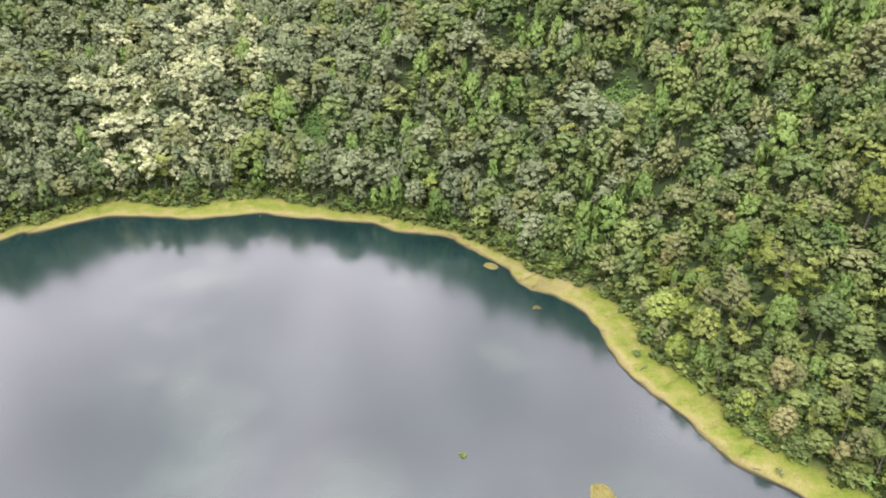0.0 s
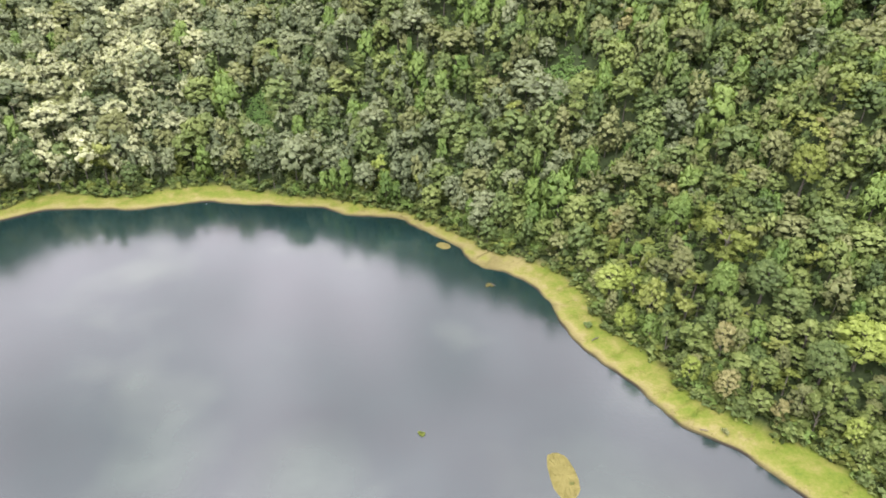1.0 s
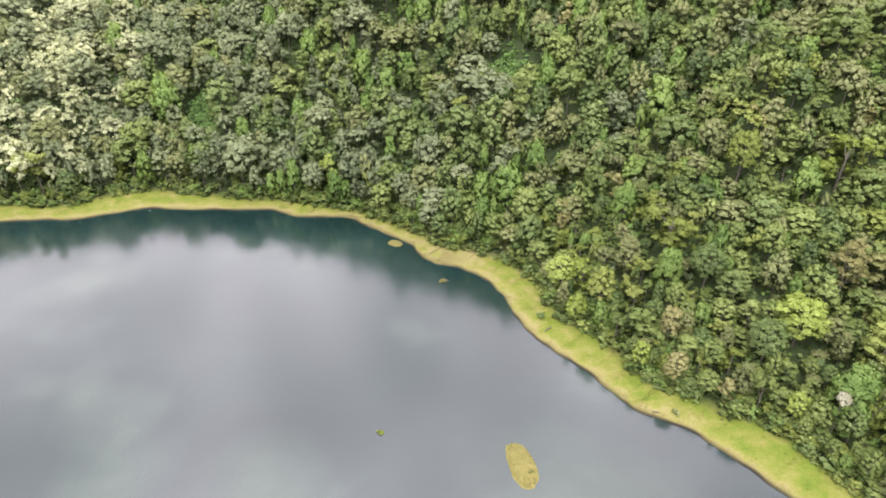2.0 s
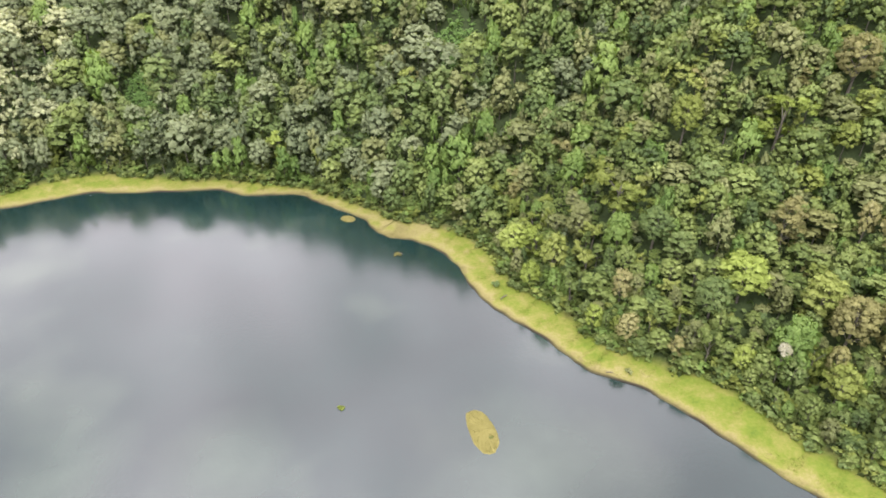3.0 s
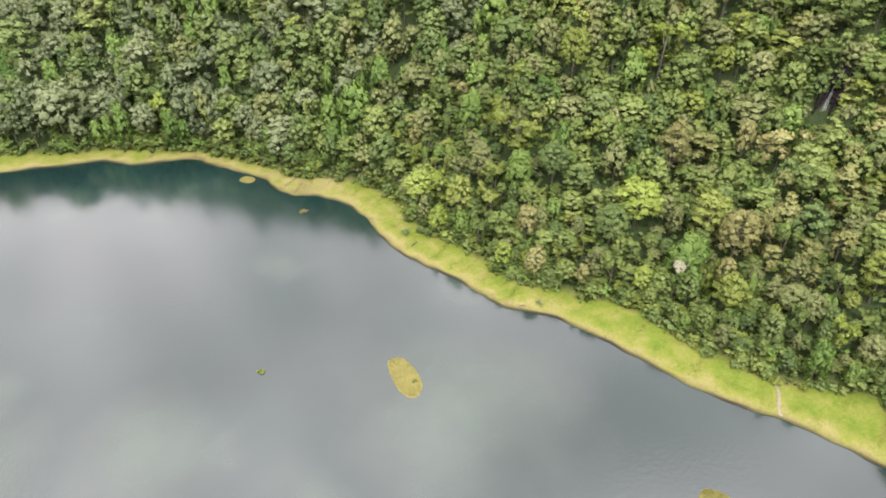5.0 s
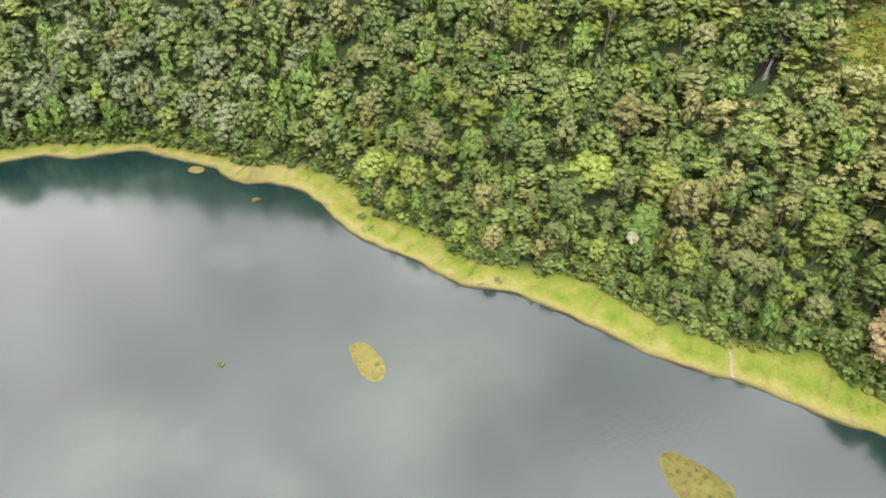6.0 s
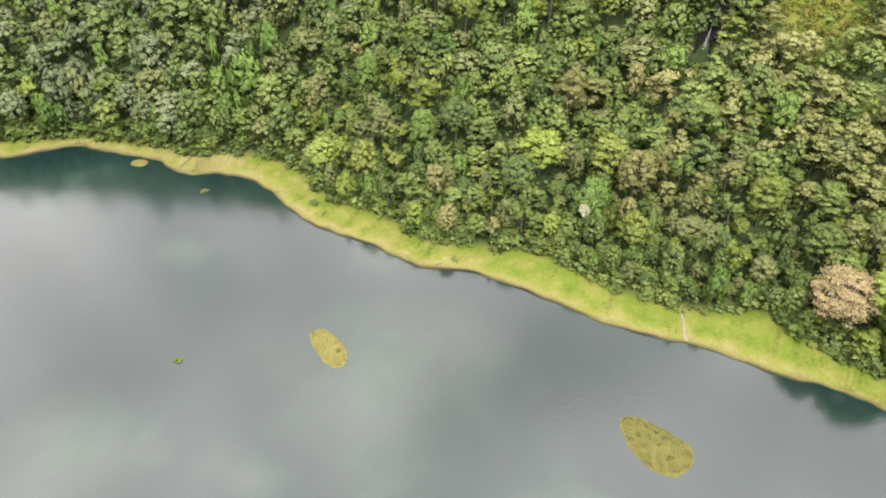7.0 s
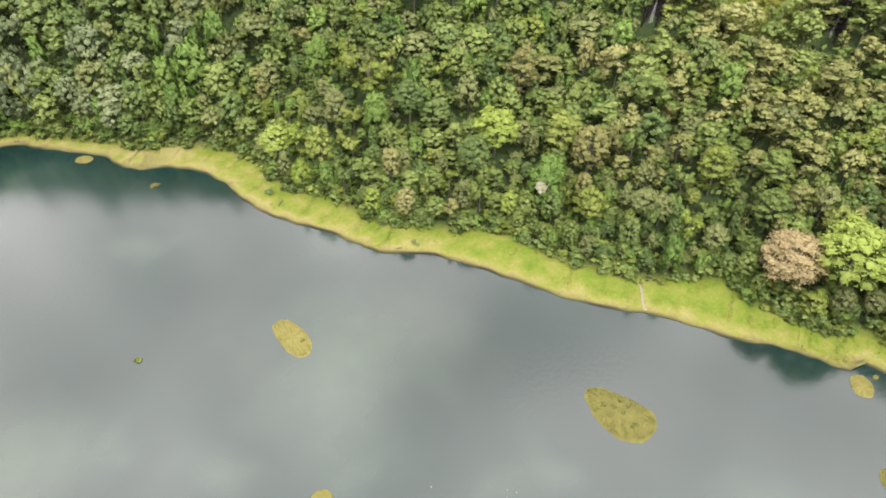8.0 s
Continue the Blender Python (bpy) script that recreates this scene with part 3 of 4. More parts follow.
sow(9000, (-250, 215, -25, 345), 3.4, 6.6, 1.35)
sow(16000, (-250, 215, -25, 345), 2.0, 5.0, 1.1)
sow(12000, (35, 215, -25, 160), 2.0, 4.0, 1.0)
sow(14000, (-250, 215, -25, 345), 1.5, 2.2, 0.6)
sow(9000, (35, 160, -25, 170), 1.4, 2.2, 0.6)
spots = [(k, x, y, float(z), r, h) for (k, x, y, r, h), z in zip(spots, height(np.array([(q[1], q[2]) for q in spots])))]
sd, sw = shore_distance(np.array([(q[1], q[2]) for q in spots]))
order = [i for i in np.argsort(sd - sw + np.where(np.array([q[2] for q in spots]) > 150, 30, 0)) if i >= len(NOTED)]
near = set(order[:285]) | set(range(len(NOTED)))
made = {}


def tree_thing(kind, x, y, z, r, h):
    """A tree with trunk and crown; the second of a kind shares the first one's meshes."""
    m = pose(x, y, z, 0, 0, rng.uniform(0, 360)) @ Matrix.Diagonal((r / 3.5, r / 3.5, h / 10, 1))
    if kind in ("dry", "white"):
        leaf, shape, label = ((kind, "dome", "withered brown tree standing at the grass edge") if kind == "dry" else (kind, "cap", "small tree in white blossom among green trees"))
    else:
        leaf, shape, label = KINDS[kind]
    big = r > 3.9
    proto = made.get((kind, big), [])
    if len(proto) >= 2:
        return copy_thing(proto[rng.integers(len(proto))], m)
    tree = new("tree")
    tagged(tree, label, "tree", "forest trees")
    heads, count, size = (150, 9000, 0.17) if kind == "dry" else (84, 3600, 0.24) if big else (46, 1600, 0.31)
    (cv, ct, cn), mid = crown(rng, shape, heads, count, size, 0.55 if kind == "dry" else 0.78)
    tv, tt = trunk(rng, mid, 7 if kind != "dry" else 0)
    stem = part("trunk", mesh_of("trunk", tv, tt, [BARK], smooth=True), tree, "grey tapered trunk with limbs")
    if kind == "dry":
        for i in rng.choice(len(mid), 48, replace=False):
            out = mid[i] + unit(mid[i] - CROWN_HEART) * 0.35
            foot = np.array((0, 0, min(max(2.2, out[2] - 3.0), 6.4)))
            part("limb", mesh_of("limb", *tube([foot, (foot + out) / 2 + (0, 0, 0.3), out], (0.10, 0.07, 0.025), 5), [DEAD_TWIG], smooth=True), stem, "bare pale limb")
    part("crown", mesh_of("crown", cv, ct, [LEAVES[leaf]], smooth=True, normals=cn), tree)
    tree.matrix_basis = m
    made.setdefault((kind, big), []).append(tree)
    return tree


for i in sorted(near):
    tree_thing(*spots[i])

# the rest of the forest, farther up the slope
SLOTS = list(LEAVES) + ["bark"]
stock = {}
for kind, (leaf, shape, _) in KINDS.items():
    for n in range(6):
        (cv, ct, cn), mid = crown(rng, shape, 34, 560, 0.44) if n < 3 else crown(rng, shape, 20, 300, 0.54)
        tv, tt = tube([(0, 0, -1.2), (0, 0, 2.4), (0.1, 0.1, 4.2)], (0.2, 0.12, 0.05), 4)
        v, t = joined([(cv, ct), (tv, tt)])
        stock[kind, n] = (v, t, np.concatenate([cn, unit(tv * (1, 1, 0))]), np.r_[np.full(len(ct), SLOTS.index(leaf)), np.full(len(tt), len(SLOTS) - 1)])


def forest(name, label, rows, stock, count):
    pieces, slots, tint, soft = [], [], [], []
    for kind, x, y, z, r, h in rows:
        v, t, ns, s = stock[kind, int(rng.integers(count)) + (3 if count == 3 and (r < 2.3 or (y > 185 and r < 3.1)) else 0)]
        a = rng.uniform(0, 2 * np.pi)
        c, e = math.cos(a) * r / 3.5, math.sin(a) * r / 3.5
        pieces.append((v @ np.array(((c, e, 0), (-e, c, 0), (0, 0, h / 10))) + (x, y, z), t))
        soft.append(ns @ np.array(((math.cos(a), math.sin(a), 0), (-math.sin(a), math.cos(a), 0), (0, 0, 1))))
        slots.append(s)
        tint.append(np.full(len(v), 1 + rng.random()))
    v, t = joined(pieces)
    return tagged(new(name, mesh_of(name, v, t, list(LEAVES.values()) + [BARK], np.concatenate(slots), smooth=True, normals=np.concatenate(soft), tint=np.concatenate(tint))), label, "forest", kind="stuff")


forest("forest", "dense mixed green rainforest covering the steep hillside", [q for i, q in enumerate(spots) if i not in near], stock, 3)

# the woods on the crest and round the rest of the lake
coarse = {}
for kind, (leaf, shape, _) in KINDS.items():
    (cv, ct, cn), mid = crown(rng, shape, 3, 14, 2.4)
    coarse[kind, 0] = (cv, ct, cn, np.full(len(ct), SLOTS.index(leaf)))
tries = np.c_[rng.uniform(-420, 420, 9000), rng.uniform(-360, 480, 9000)]
td, tw = shore_distance(tries)
tz = height(tries)
rows = []
for (x, y), d, w, z in zip(tries, td, tw, tz):
    r = rng.uniform(4.8, 7.6)
    if w + 2 < d < 240 and not clear_of_trees(x, y) and free(x, y, r):
        claim(x, y, r)
        rows.append((COMMON[rng.integers(len(COMMON))], x, y, float(z), r, rng.uniform(9, 14)))
forest("crest_forest", "far green woods along the crest round the lake", rows, coarse, 1)

# undergrowth: bushes along the forest's foot, and low leaves under the trees
def beside_shore(count, low, high):
    """Random plan points on the seen shore, low to high metres from the water (functions of the grass's width)."""
    i = rng.integers(0, len(SHORE_SEEN) * 10, count)
    nxt = (i + 1) % len(SHORE)
    p = SHORE[i] + (SHORE[nxt] - SHORE[i]) * rng.random((count, 1))
    out = unit(SHORE[nxt] - SHORE[i])[:, ::-1] * (-1, 1)
    w = GRASS_WIDTH[i]
    return p + out * (low(w) + (high(w) - low(w)) * rng.random(count))[:, None]


tries = np.concatenate([beside_shore(1500, lambda w: w - 0.8, lambda w: w + 4.5), beside_shore(900, lambda w: w + 3, lambda w: w + 14)])
td, tw = shore_distance(tries)
pick = np.where(td > tw - 0.9)[0]
pick = pick[[not clear_of_trees(x, y) for x, y in tries[pick]]]
bz = height(tries[pick])
small = []
for n in range(8):
    (v, t, ns), _ = crown(rng, ("dome", "ragged")[n % 2], 8, 70, 1.15)
    small.append(((v - (0, 0, 3.6)) * (0.31, 0.31, 0.22) + (0, 0, 0.25), t, unit(ns + (0, 0, 0.5))))
pieces, slots, soft = [], [], []
for i, z in zip(pick, bz):
    v, t, ns = small[rng.integers(8)]
    a, k = rng.uniform(0, 6.28), rng.uniform(0.6, 1.9) * (0.6 if td[i] < tw[i] + 0.6 else 1.0)
    soft.append(ns)
    c, e = math.cos(a) * k, math.sin(a) * k
    pieces.append((v @ np.array(((c, e, 0), (-e, c, 0), (0, 0, k))) + (*tries[i], z), t))
    slots.append(np.full(len(t), SLOTS.index(("green", "deep", "vine", "lime", "green", "deep")[rng.integers(6)])))
v, t = joined(pieces)
tagged(new("undergrowth", mesh_of("undergrowth", v, t, list(LEAVES.values()), np.concatenate(slots), smooth=True, normals=np.concatenate(soft))), "low leafy bushes along the foot of the forest", "bushes", kind="stuff")

# young growth that fills the gaps between the crowns
tries = np.c_[rng.uniform(-230, 205, 9000), rng.uniform(-10, 330, 9000)]
td, tw = shore_distance(tries)
tries = tries[(td > tw + 2.5) & (td < tw + 120) & (np.degrees(np.arctan2(tries[:, 0], tries[:, 1])) > -42)]
pieces, slots, soft = [], [], []
for (x, y), z in zip(tries, height(tries)):
    if clear_of_trees(x, y) or not free(x, y, 1.3) or len(pieces) > 2000:
        continue
    v, t, ns = small[rng.integers(8)]
    a, k = rng.uniform(0, 6.28), rng.uniform(1.3, 2.3)
    c, e = math.cos(a) * k, math.sin(a) * k
    pieces.append((v @ np.array(((c, e, 0), (-e, c, 0), (0, 0, k * 1.7))) + (x, y, z), t))
    slots.append(np.full(len(t), SLOTS.index(("green", "deep", "vine", "grey", "olive", "deep")[rng.integers(6)])))
    soft.append(ns)
v, t = joined(pieces)
tagged(new("young_growth", mesh_of("young_growth", v, t, list(LEAVES.values()), np.concatenate(slots), smooth=True, normals=np.concatenate(soft))), "young green trees and shrubs between the taller crowns", "undergrowth", kind="stuff")

tries = np.c_[rng.uniform(-220, 200, 40000), rng.uniform(-10, 320, 40000)]
td, tw = shore_distance(tries)
pick = (td > tw + 3) & (td < tw + 150) & (np.degrees(np.arctan2(tries[:, 0], tries[:, 1])) > -42)
p = np.c_[tries[pick], height(tries[pick]) + rng.uniform(0.2, 2.2, pick.sum())]
v, t = leaves_on(rng, p, np.full(len(p), 0.4), 0.8, 26000, 1.0, 0.8)
tagged(new("forest_floor_plants", mesh_of("forest_floor_plants", v, t, [LEAVES["vine"], LEAVES["green"]], np.repeat(rng.integers(0, 2, len(t) // 2), 2))), "low green vines and ferns under the trees", "undergrowth", kind="stuff")

# vines and scrub over the open patches of the slope
for (cx, cy, a, b), leaf in zip(CLEARINGS, ("fern", "fern", "meadow")):
    q = rng.normal(size=(320, 2)) * (a * 0.55, b * 0.55) + (cx, cy)
    v, t = leaves_on(rng, np.c_[q, height(q) + 0.5], np.full(320, 0.8), 0.7, 5000, 0.5, 1.4)
    tagged(new("scrub_patch", mesh_of("scrub_patch", v, t, [LEAVES[leaf]])), "bright green vines over an open patch of slope" if leaf == "fern" else "yellow-green scrub over an open patch of slope", "vines", kind="stuff")

# vines and shrubs in the strips kept treeless between waterfalls and camera
for fx, fy, tall in FALLS:
    down = unit(np.array((-fx, -fy)))
    along, side = rng.uniform(3.6, 15, 170), rng.normal(size=170) * 1.9
    q = np.c_[fx + along * down[0] - side * down[1], fy + along * down[1] + side * down[0]]
    v, t = leaves_on(rng, np.c_[q, height(q) + rng.uniform(0.3, 1.1, 170)], np.full(170, 0.8), 0.8, 3400, 0.5, 0.8)
    tagged(new("gully_vines", mesh_of("gully_vines", v, t, [LEAVES["vine"], LEAVES["olive"]], np.repeat(rng.integers(0, 2, len(t) // 2), 2))), "green vines filling the treeless strip below a waterfall", "vines", kind="stuff")

# ---------------------------------------------------------------- grass
tries = beside_shore(90000, lambda w: 0 * w + 0.05, lambda w: w + 1.5)
u, w = shore_distance(tries)
near_shore = np.c_[tries, u, w][(u > 0.3) & (u < w + 1.5)]
cx, cy, a, b = CLEARINGS[2]
q = rng.normal(size=(4000, 2)) * (a * 0.5, b * 0.5) + (cx, cy)
near_shore = np.concatenate([near_shore, np.c_[q, np.full(4000, 9.0), np.full(4000, 9.0)]])
gz = height(near_shore[:, :2])
n = len(near_shore)
base = np.c_[near_shore[:, :2], gz - 0.05]
way = rng.uniform(0, 2 * np.pi, n)
tall = rng.uniform(0.05, 0.16, n) * np.where(waves(base[:, 0], base[:, 1], 6, 5.0) > 0.2, 1.5, 0.9)
flat = np.stack([np.cos(way), np.sin(way), 0 * way], 1)
top = base + np.c_[rng.normal(size=(n, 2)) * 0.2, tall]
v = np.stack([base - flat * 0.09, base + flat * 0.09, top], 1).reshape(-1, 3)
t = np.arange(3 * n).reshape(-1, 3)
wetness = np.clip(1 - (near_shore[:, 2] - 0.3) / 3.8, 0, 1) * 0.9
wetness = np.maximum(wetness, np.exp(-(((base[:, 0] - 27) / 12) ** 2 + ((base[:, 1] - 162) / 8) ** 2)) * 0.9)
tagged(new("grass", mesh_of("grass", v, t, [GRASS], wet=np.repeat(wetness, 3), dry=np.repeat(np.clip((base[:, 1] - 25) / 120, 0, 1), 3))), "yellow-green marsh grass along the water's edge", "grass", kind="stuff")

# ---------------------------------------------------------------- floating islands of matted grass
def island(x, y, long, wide, turn, egg, mat, label, bend=0.0, tufts=60, spots=0):
    """A mat of turf on the water, with a ragged low rim, short tufts and a few darker weeds."""
    thing = new("floating_island")
    tagged(thing, label, "floating island", "floating turf islands")
    thing.matrix_basis = pose(x, y, 0, 0, 0, turn)
    sides, levels = 64, ((1.03, -0.12), (1.0, 0.06), (0.965, 0.14), (0.85, 0.17), (0.6, 0.19), (0.3, 0.2), (0.02, 0.2))
    a = np.arange(sides) * 2 * np.pi / sides
    wob = 1 + 0.018 * np.sin(5 * a + x) + 0.014 * np.sin(9 * a + y) + 0.01 * np.sin(17 * a)
    ca, sa = np.sign(np.cos(a)) * np.abs(np.cos(a)) ** 0.85, np.sign(np.sin(a)) * np.abs(np.sin(a)) ** 0.85
    ex, ey = ca * long / 2 * wob, sa * wide / 2 * wob * (1 + egg * np.cos(a))
    ey = ey + bend * (np.cos(a) ** 2 - 0.5)
    ring = [np.c_[ex * k, ey * k, z + 0.03 * np.sin(3 * ex * k + 1) * np.sin(2.3 * ey * k + 2) * (k < 0.95)] for k, z in levels]
    v = np.concatenate(ring)
    i, j = np.meshgrid(np.arange(len(levels) - 1), np.arange(sides), indexing="ij")
    p, q, r, s = i * sides + j, i * sides + (j + 1) % sides, (i + 1) * sides + (j + 1) % sides, (i + 1) * sides + j
    t = np.stack([np.stack([p, q, r], -1), np.stack([p, r, s], -1)], 2).reshape(-1, 3)
    part("mat", mesh_of("mat", v, t, [mat], smooth=True), thing)
    n = int(tufts * long * wide)
    k, b = np.sqrt(rng.random(n)) * 0.98, rng.uniform(0, 2 * np.pi, n)
    base = np.c_[np.cos(b) * k * long / 2, np.sin(b) * k * wide / 2 * (1 + egg * np.cos(b)) + bend * (np.cos(b) ** 2 - 0.5) * k, np.full(n, 0.12)]
    flat = np.c_[np.cos(b * 7), np.sin(b * 7), 0 * b] * 0.05
    top = base + np.c_[rng.normal(size=(n, 2)) * 0.12, rng.uniform(0.1, 0.26, n)]
    part("grass", mesh_of("grass", np.stack([base - flat, base + flat, top], 1).reshape(-1, 3), np.arange(3 * n).reshape(-1, 3), [mat]), thing)
    for c in range(spots):
        f, g = rng.uniform(0.15, 0.7), rng.uniform(0, 6.28)
        mid = np.array([(np.cos(g) * f * long / 2, np.sin(g) * f * wide / 2, 0.22)]) + rng.normal(size=(3, 3)) * (0.14, 0.14, 0.02)
        wv_, wt_ = leaves_on(rng, mid, np.array((0.34, 0.28, 0.3)), 0.6, 60, 0.26)
        part("weed", mesh_of("weed", wv_, wt_, [REED]), thing, "darker green weed tuft")
    return thing


island(30.0, 84.6, 11.4, 5.2, 93, -0.04, MAT_STRAW, "oval straw-yellow turf island floating on the lake", 0.3, 60, 1)
island(68.9, 34.2, 13.6, 8.2, 100, -0.36, MAT_TURF, "large pear-shaped olive turf island floating on the lake", -0.6, 60, 7)
island(109.4, 11.1, 5.2, 3.9, 40, 0.0, MAT_STRAW, "small round yellow turf island close to the bank")
island(18.2, 50.4, 5.2, 3.6, 80, 0.1, MAT_STRAW, "small yellow turf island floating on open water")
island(94.9, -2.6, 6.0, 4.6, 60, 0.1, MAT_TURF, "small olive turf island floating on the lake")
island(13.8, 174.2, 4.6, 3.4, -40, 0.0, MAT_STRAW, "small pale round turf island near the far shore")
island(113.4, 10.6, 1.2, 0.9, 0, 0.0, MAT_TURF, "tiny olive turf tuft close to the bank")


def weed_clump(x, y, size, label, log=False):
    thing = new("weed_clump")
    tagged(thing, label, "water weed")
    thing.matrix_basis = pose(x, y, 0)
    n = 6
    mid = rng.normal(size=(n, 3)) * (size * 0.32, size * 0.22, 0.02) + (0, 0, 0.12)
    v, t = leaves_on(rng, mid, np.full(n, 0.3 * size), 0.55, 260, 0.3)
    part("leaves", mesh_of("leaves", v, t, [LEAVES["lime"] if not log else MAT_TURF]), thing)
    if log:
        v, t = joined([tube([(-0.2, 0.3, 0.05), (0.7, 0.1, 0.16), (1.5, -0.3, 0.12), (2.1, -0.7, -0.1)], (0.16, 0.15, 0.12, 0.06), 7),
                       tube([(0.5, 0.1, 0.15), (0.9, 0.6, 0.2), (1.2, 1.0, 0.05)], (0.09, 0.06, 0.03), 5)])
        part("log", mesh_of("log", v, t, [WOOD], smooth=True), thing, "dark half-sunken log")
    return thing


weed_clump(3.9, 96.9, 1.15, "small clump of green weed floating on open water")
weed_clump(24.7, 151.6, 1.5, "drifting turf clump caught on a dark half-sunken log", True)


# ---------------------------------------------------------------- waterfalls, footpath and driftwood
def waterfall(x, y, tall, wide, flow):
    thing = new("waterfall")
    tagged(thing, "thin white waterfall down a black rock cleft in the forest", "waterfall", "waterfalls in the forest")
    z = float(height(np.array([(x, y)]))[0])
    thing.matrix_basis = pose(x, y, z - 1.5, 0, 0, math.degrees(math.atan2(-x, y)))
    rows_, cols = 16, 9
    u, k = np.meshgrid(np.linspace(-1, 1, cols), np.linspace(0, 1, rows_))
    half = wide * (0.62 + 0.38 * np.sin(k * 2.6 + 0.4))
    px = u * half + (k - 0.5) * tall * 0.16
    py = k * tall * 0.42 - 0.9 * (1 - u * u) * -1 - 1.2 * np.abs(u) ** 1.5 + rng.normal(size=u.shape) * 0.22 + np.floor(k * 4) * 0.25
    pz = k * (tall + 1.5)
    v = np.stack([px, py, pz], -1).reshape(-1, 3)
    i, j = np.meshgrid(np.arange(rows_ - 1), np.arange(cols - 1), indexing="ij")
    a = (i * cols + j).ravel()
    t = np.concatenate([np.stack([a, a + 1, a + cols + 1], 1), np.stack([a, a + cols + 1, a + cols], 1)])
    deep = v + (0, 3.0, 0)
    rim = np.r_[np.arange(cols), np.arange(1, rows_) * cols + cols - 1, (rows_ - 1) * cols + np.arange(cols - 2, -1, -1), np.arange(rows_ - 2, 0, -1) * cols]
    b = np.roll(rim, -1)
    wall = np.concatenate([np.stack([rim, rim + len(v), b], 1), np.stack([b, rim + len(v), b + len(v)], 1)])
    part("rock_face", mesh_of("rock_face", np.concatenate([v, deep]), np.concatenate([t, wall]), [ROCK]), thing, "wet black rock face")
    for shift, thick, lo, hi in ((0.0, 0.075, 0.15, 1.0), (0.45, 0.05, 0.1, 0.6), (-0.35, 0.045, 0.05, 0.42)):
        kk = np.linspace(lo, hi, 12)
        line = np.stack([(kk - 0.5) * tall * 0.16 + shift * (1.15 - kk) + 0.14 * np.sin(kk * 9 + shift), kk * tall * 0.42 + np.floor(kk * 4) * 0.25 - 0.35 + 0.9, kk * (tall + 1.5)], 1)
        line[:, 1] -= 0.75
        sv, st = tube(line, flow * thick * (1.2 - 0.5 * kk), 6)
        part("stream", mesh_of("stream", sv, st, [FOAM], smooth=True), thing, "thin white falling stream")


for fx, fy, tall in FALLS:
    waterfall(fx, fy, tall, 1.9, 0.7 if fx < 150 else 0.45)

# the trodden way from the trees to the water
a, b = np.array((95.9, 53.0)), np.array((91.9, 47.6))
k = np.linspace(0, 1, 24)
line = a + (b - a) * k[:, None] + np.c_[0.45 * np.sin(k * 6), 0.3 * np.sin(k * 4 + 1)]
across = unit(np.array((-(b - a)[1], (b - a)[0])))
half = (0.12 + 0.13 * np.sin(k * 11 + 1) ** 2 + 0.10 * np.sin(k * 23) ** 2)[:, None]
strip = np.stack([line - across * half * 1.5, line - across * half, line + across * half, line + across * half * 1.5], 1).reshape(-1, 2)
sz = height(strip) + np.tile((-0.06, 0.10, 0.10, -0.06), 24)
j = (np.arange(23)[:, None] * 4 + np.arange(3)).ravel()
t = np.concatenate([np.stack([j, j + 1, j + 5], 1), np.stack([j, j + 5, j + 4], 1)])
tagged(new("footpath", mesh_of("footpath", np.c_[strip, sz], t, [EARTH], smooth=True)), "pale trodden earth path down to the water", "path", kind="structure")


def driftwood(x, y, size, turn, label):
    z = float(height(np.array([(x, y)]))[0])
    thing = new("driftwood")
    tagged(thing, label, "driftwood")
    thing.matrix_basis = pose(x, y, z + 0.12, 0, 0, turn) @ Matrix.Diagonal((size, size, size, 1))
    part("stem", mesh_of("stem", *tube([(-1, 0, 0), (-0.2, 0.08, 0.14), (0.5, -0.05, 0.12), (1.1, 0.1, 0.25)], (0.13, 0.12, 0.1, 0.05), 7), [WOOD], smooth=True), thing)
    for s_ in (-1, 1):
        part("branch", mesh_of("branch", *tube([(0.1, 0, 0.1), (0.35, 0.25 * s_, 0.35), (0.7, 0.5 * s_, 0.45)], (0.07, 0.05, 0.02), 5), [WOOD], smooth=True), thing)
    return thing


driftwood(47.3, 124.4, 1.1, 30, "dark dead branch lying on the grass bank")
driftwood(61.5, 93.5, 0.8, -20, "grey driftwood lying at the water's edge")
driftwood(46.6, 130.0, 0.9, 70, "dark brushwood lying on the grass bank")


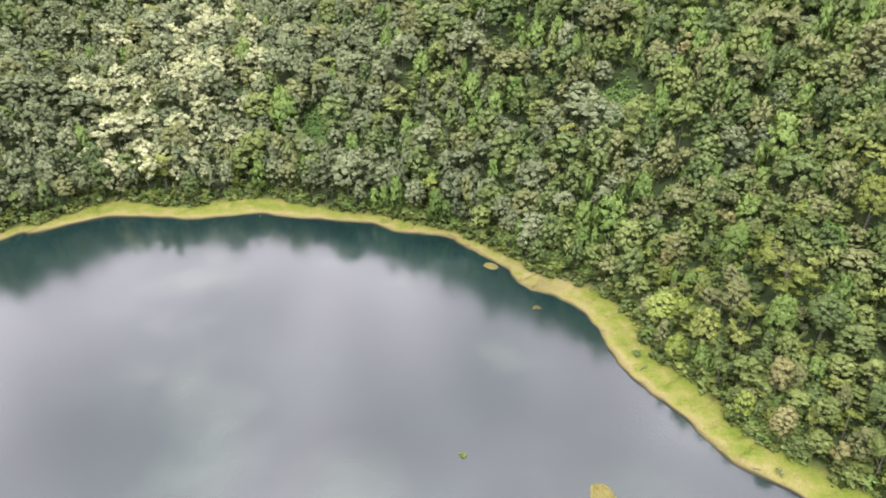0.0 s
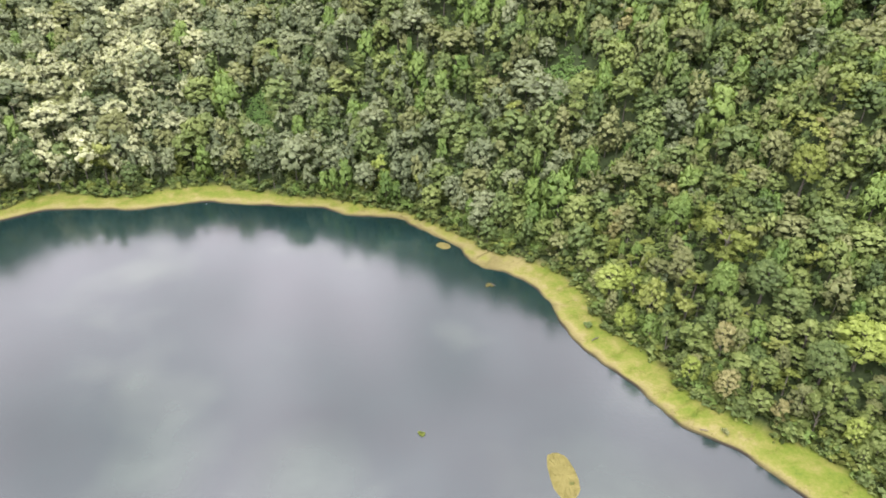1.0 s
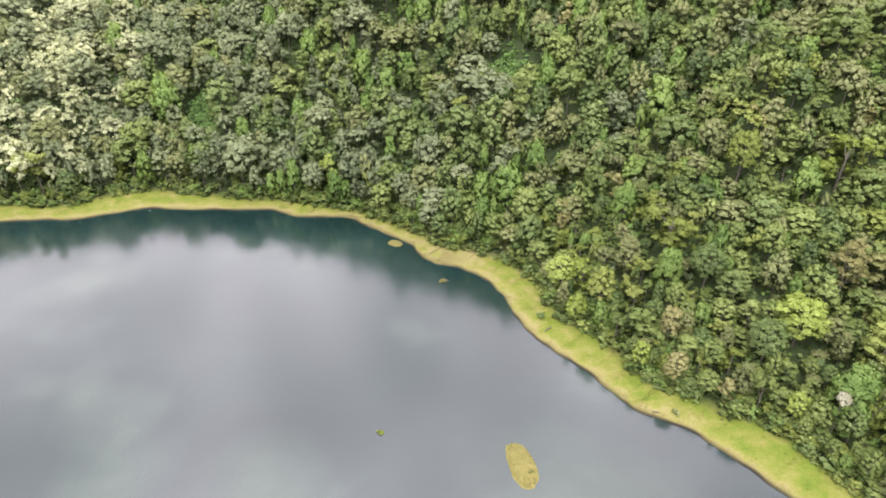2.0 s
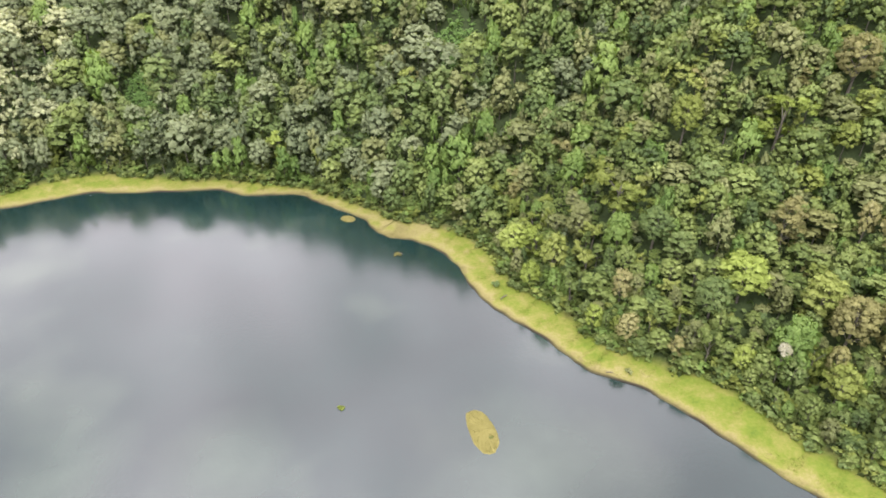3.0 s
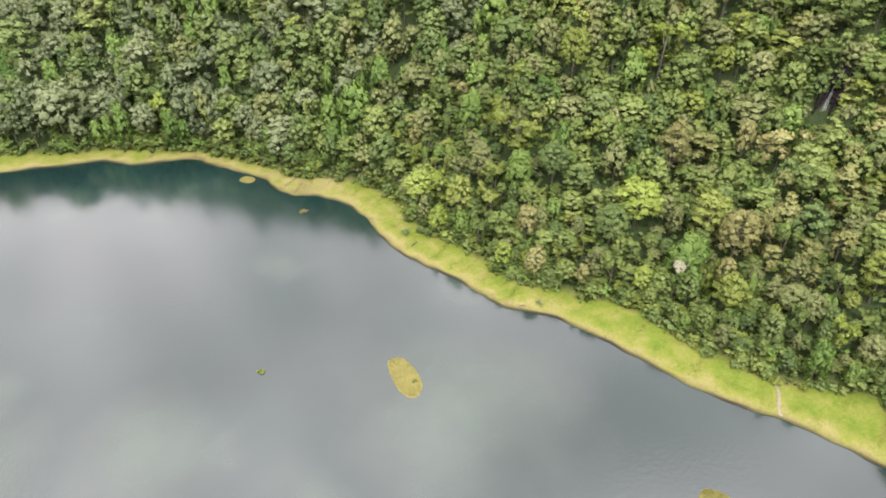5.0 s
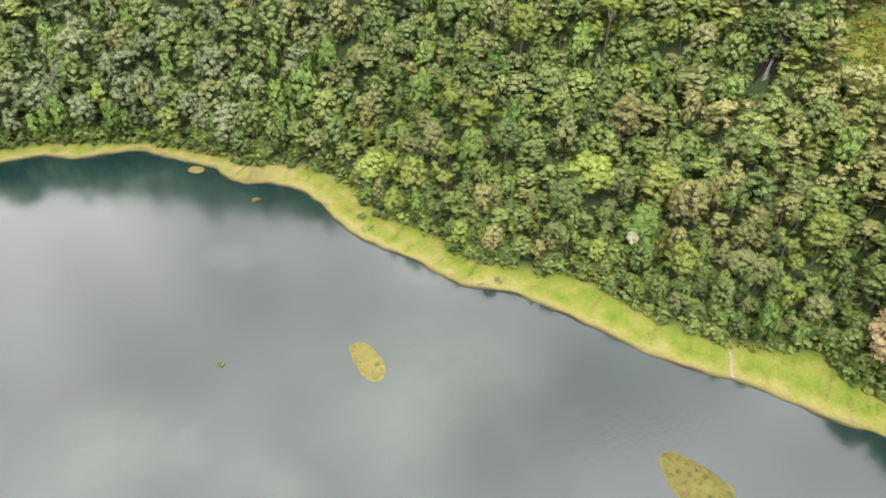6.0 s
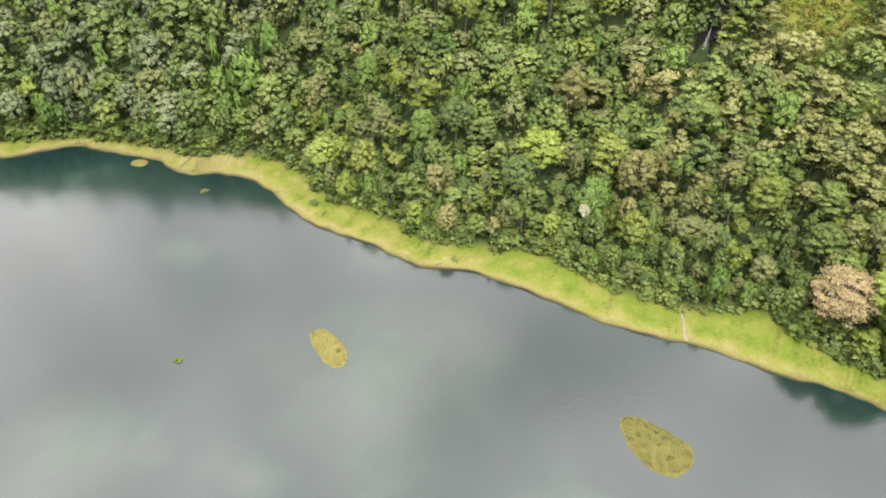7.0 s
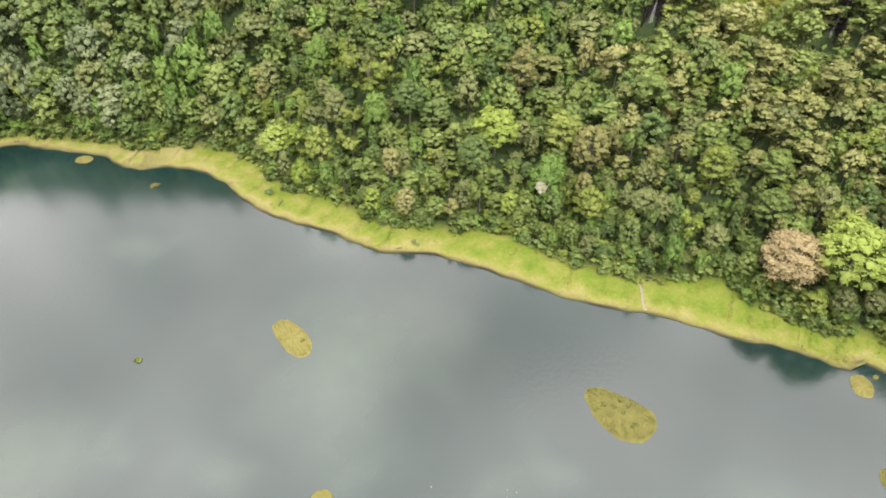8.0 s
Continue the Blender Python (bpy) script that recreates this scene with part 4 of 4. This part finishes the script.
def bush(x, y, size, leaf, label):
    z = float(height(np.array([(x, y)]))[0])
    thing = new("bush")
    tagged(thing, label, "bush", "bushes on the grass bank")
    thing.matrix_basis = pose(x, y, z, 0, 0, rng.uniform(0, 360)) @ Matrix.Diagonal((size, size, size, 1))
    mid = rng.normal(size=(7, 3)) * (0.45, 0.45, 0.16) + (0, 0, 0.55)
    v, t = leaves_on(rng, mid, rng.uniform(0.28, 0.5, 7), 0.8, 260, 0.26)
    part("leaves", mesh_of("leaves", v, t, [LEAVES[leaf]]), thing)
    part("stems", mesh_of("stems", *joined([tube([(0, 0, -0.15), m * (0.5, 0.5, 0.6), m], (0.035, 0.025, 0.01), 4) for m in mid]), [BARK]), thing)


bush(46.9, 129.4, 1.3, "deep", "low dark green bush on the grass bank")
bush(96.1, 53.4, 1.2, "lime", "yellow-green bush at the head of the footpath")
bush(65.5, 92.5, 0.9, "olive", "dull olive bush on the grass bank")
bush(113.6, 23.6, 0.8, "green", "small green bush on the grass bank")


def fleck(x, y, size):
    """A floating scrap of pale foam and leaves."""
    a = np.arange(9) * 2 * np.pi / 9
    rim = np.c_[np.cos(a), np.sin(a) * 0.6, 0 * a] * (size * (1 + 0.3 * np.sin(a * 3 + x)))[:, None]
    v = np.concatenate([rim + (0, 0, 0.005), rim * (0.7, 0.7, 1) + (0, 0, 0.05), [(0, 0, 0.06)]])
    k = np.arange(9)
    n = (k + 1) % 9
    t = np.concatenate([np.stack([k, n, n + 9], 1), np.stack([k, n + 9, k + 9], 1), np.stack([k + 9, n + 9, np.full(9, 18)], 1)])
    thing = new("foam_fleck", mesh_of("foam_fleck", v, t, [FOAM], smooth=True))
    thing.matrix_basis = pose(x, y, 0, 0, 0, 60 * x)
    tagged(thing, "small pale fleck of foam floating on the lake", "foam", "foam flecks on the water")


for x, y, size in ((33.7, 42.6, 0.09), (43.3, 34.8, 0.08), (44.2, 33.6, 0.1), (42.4, 34.0, 0.06), (-65.5, 208.6, 0.2)):
    fleck(x, y, size)
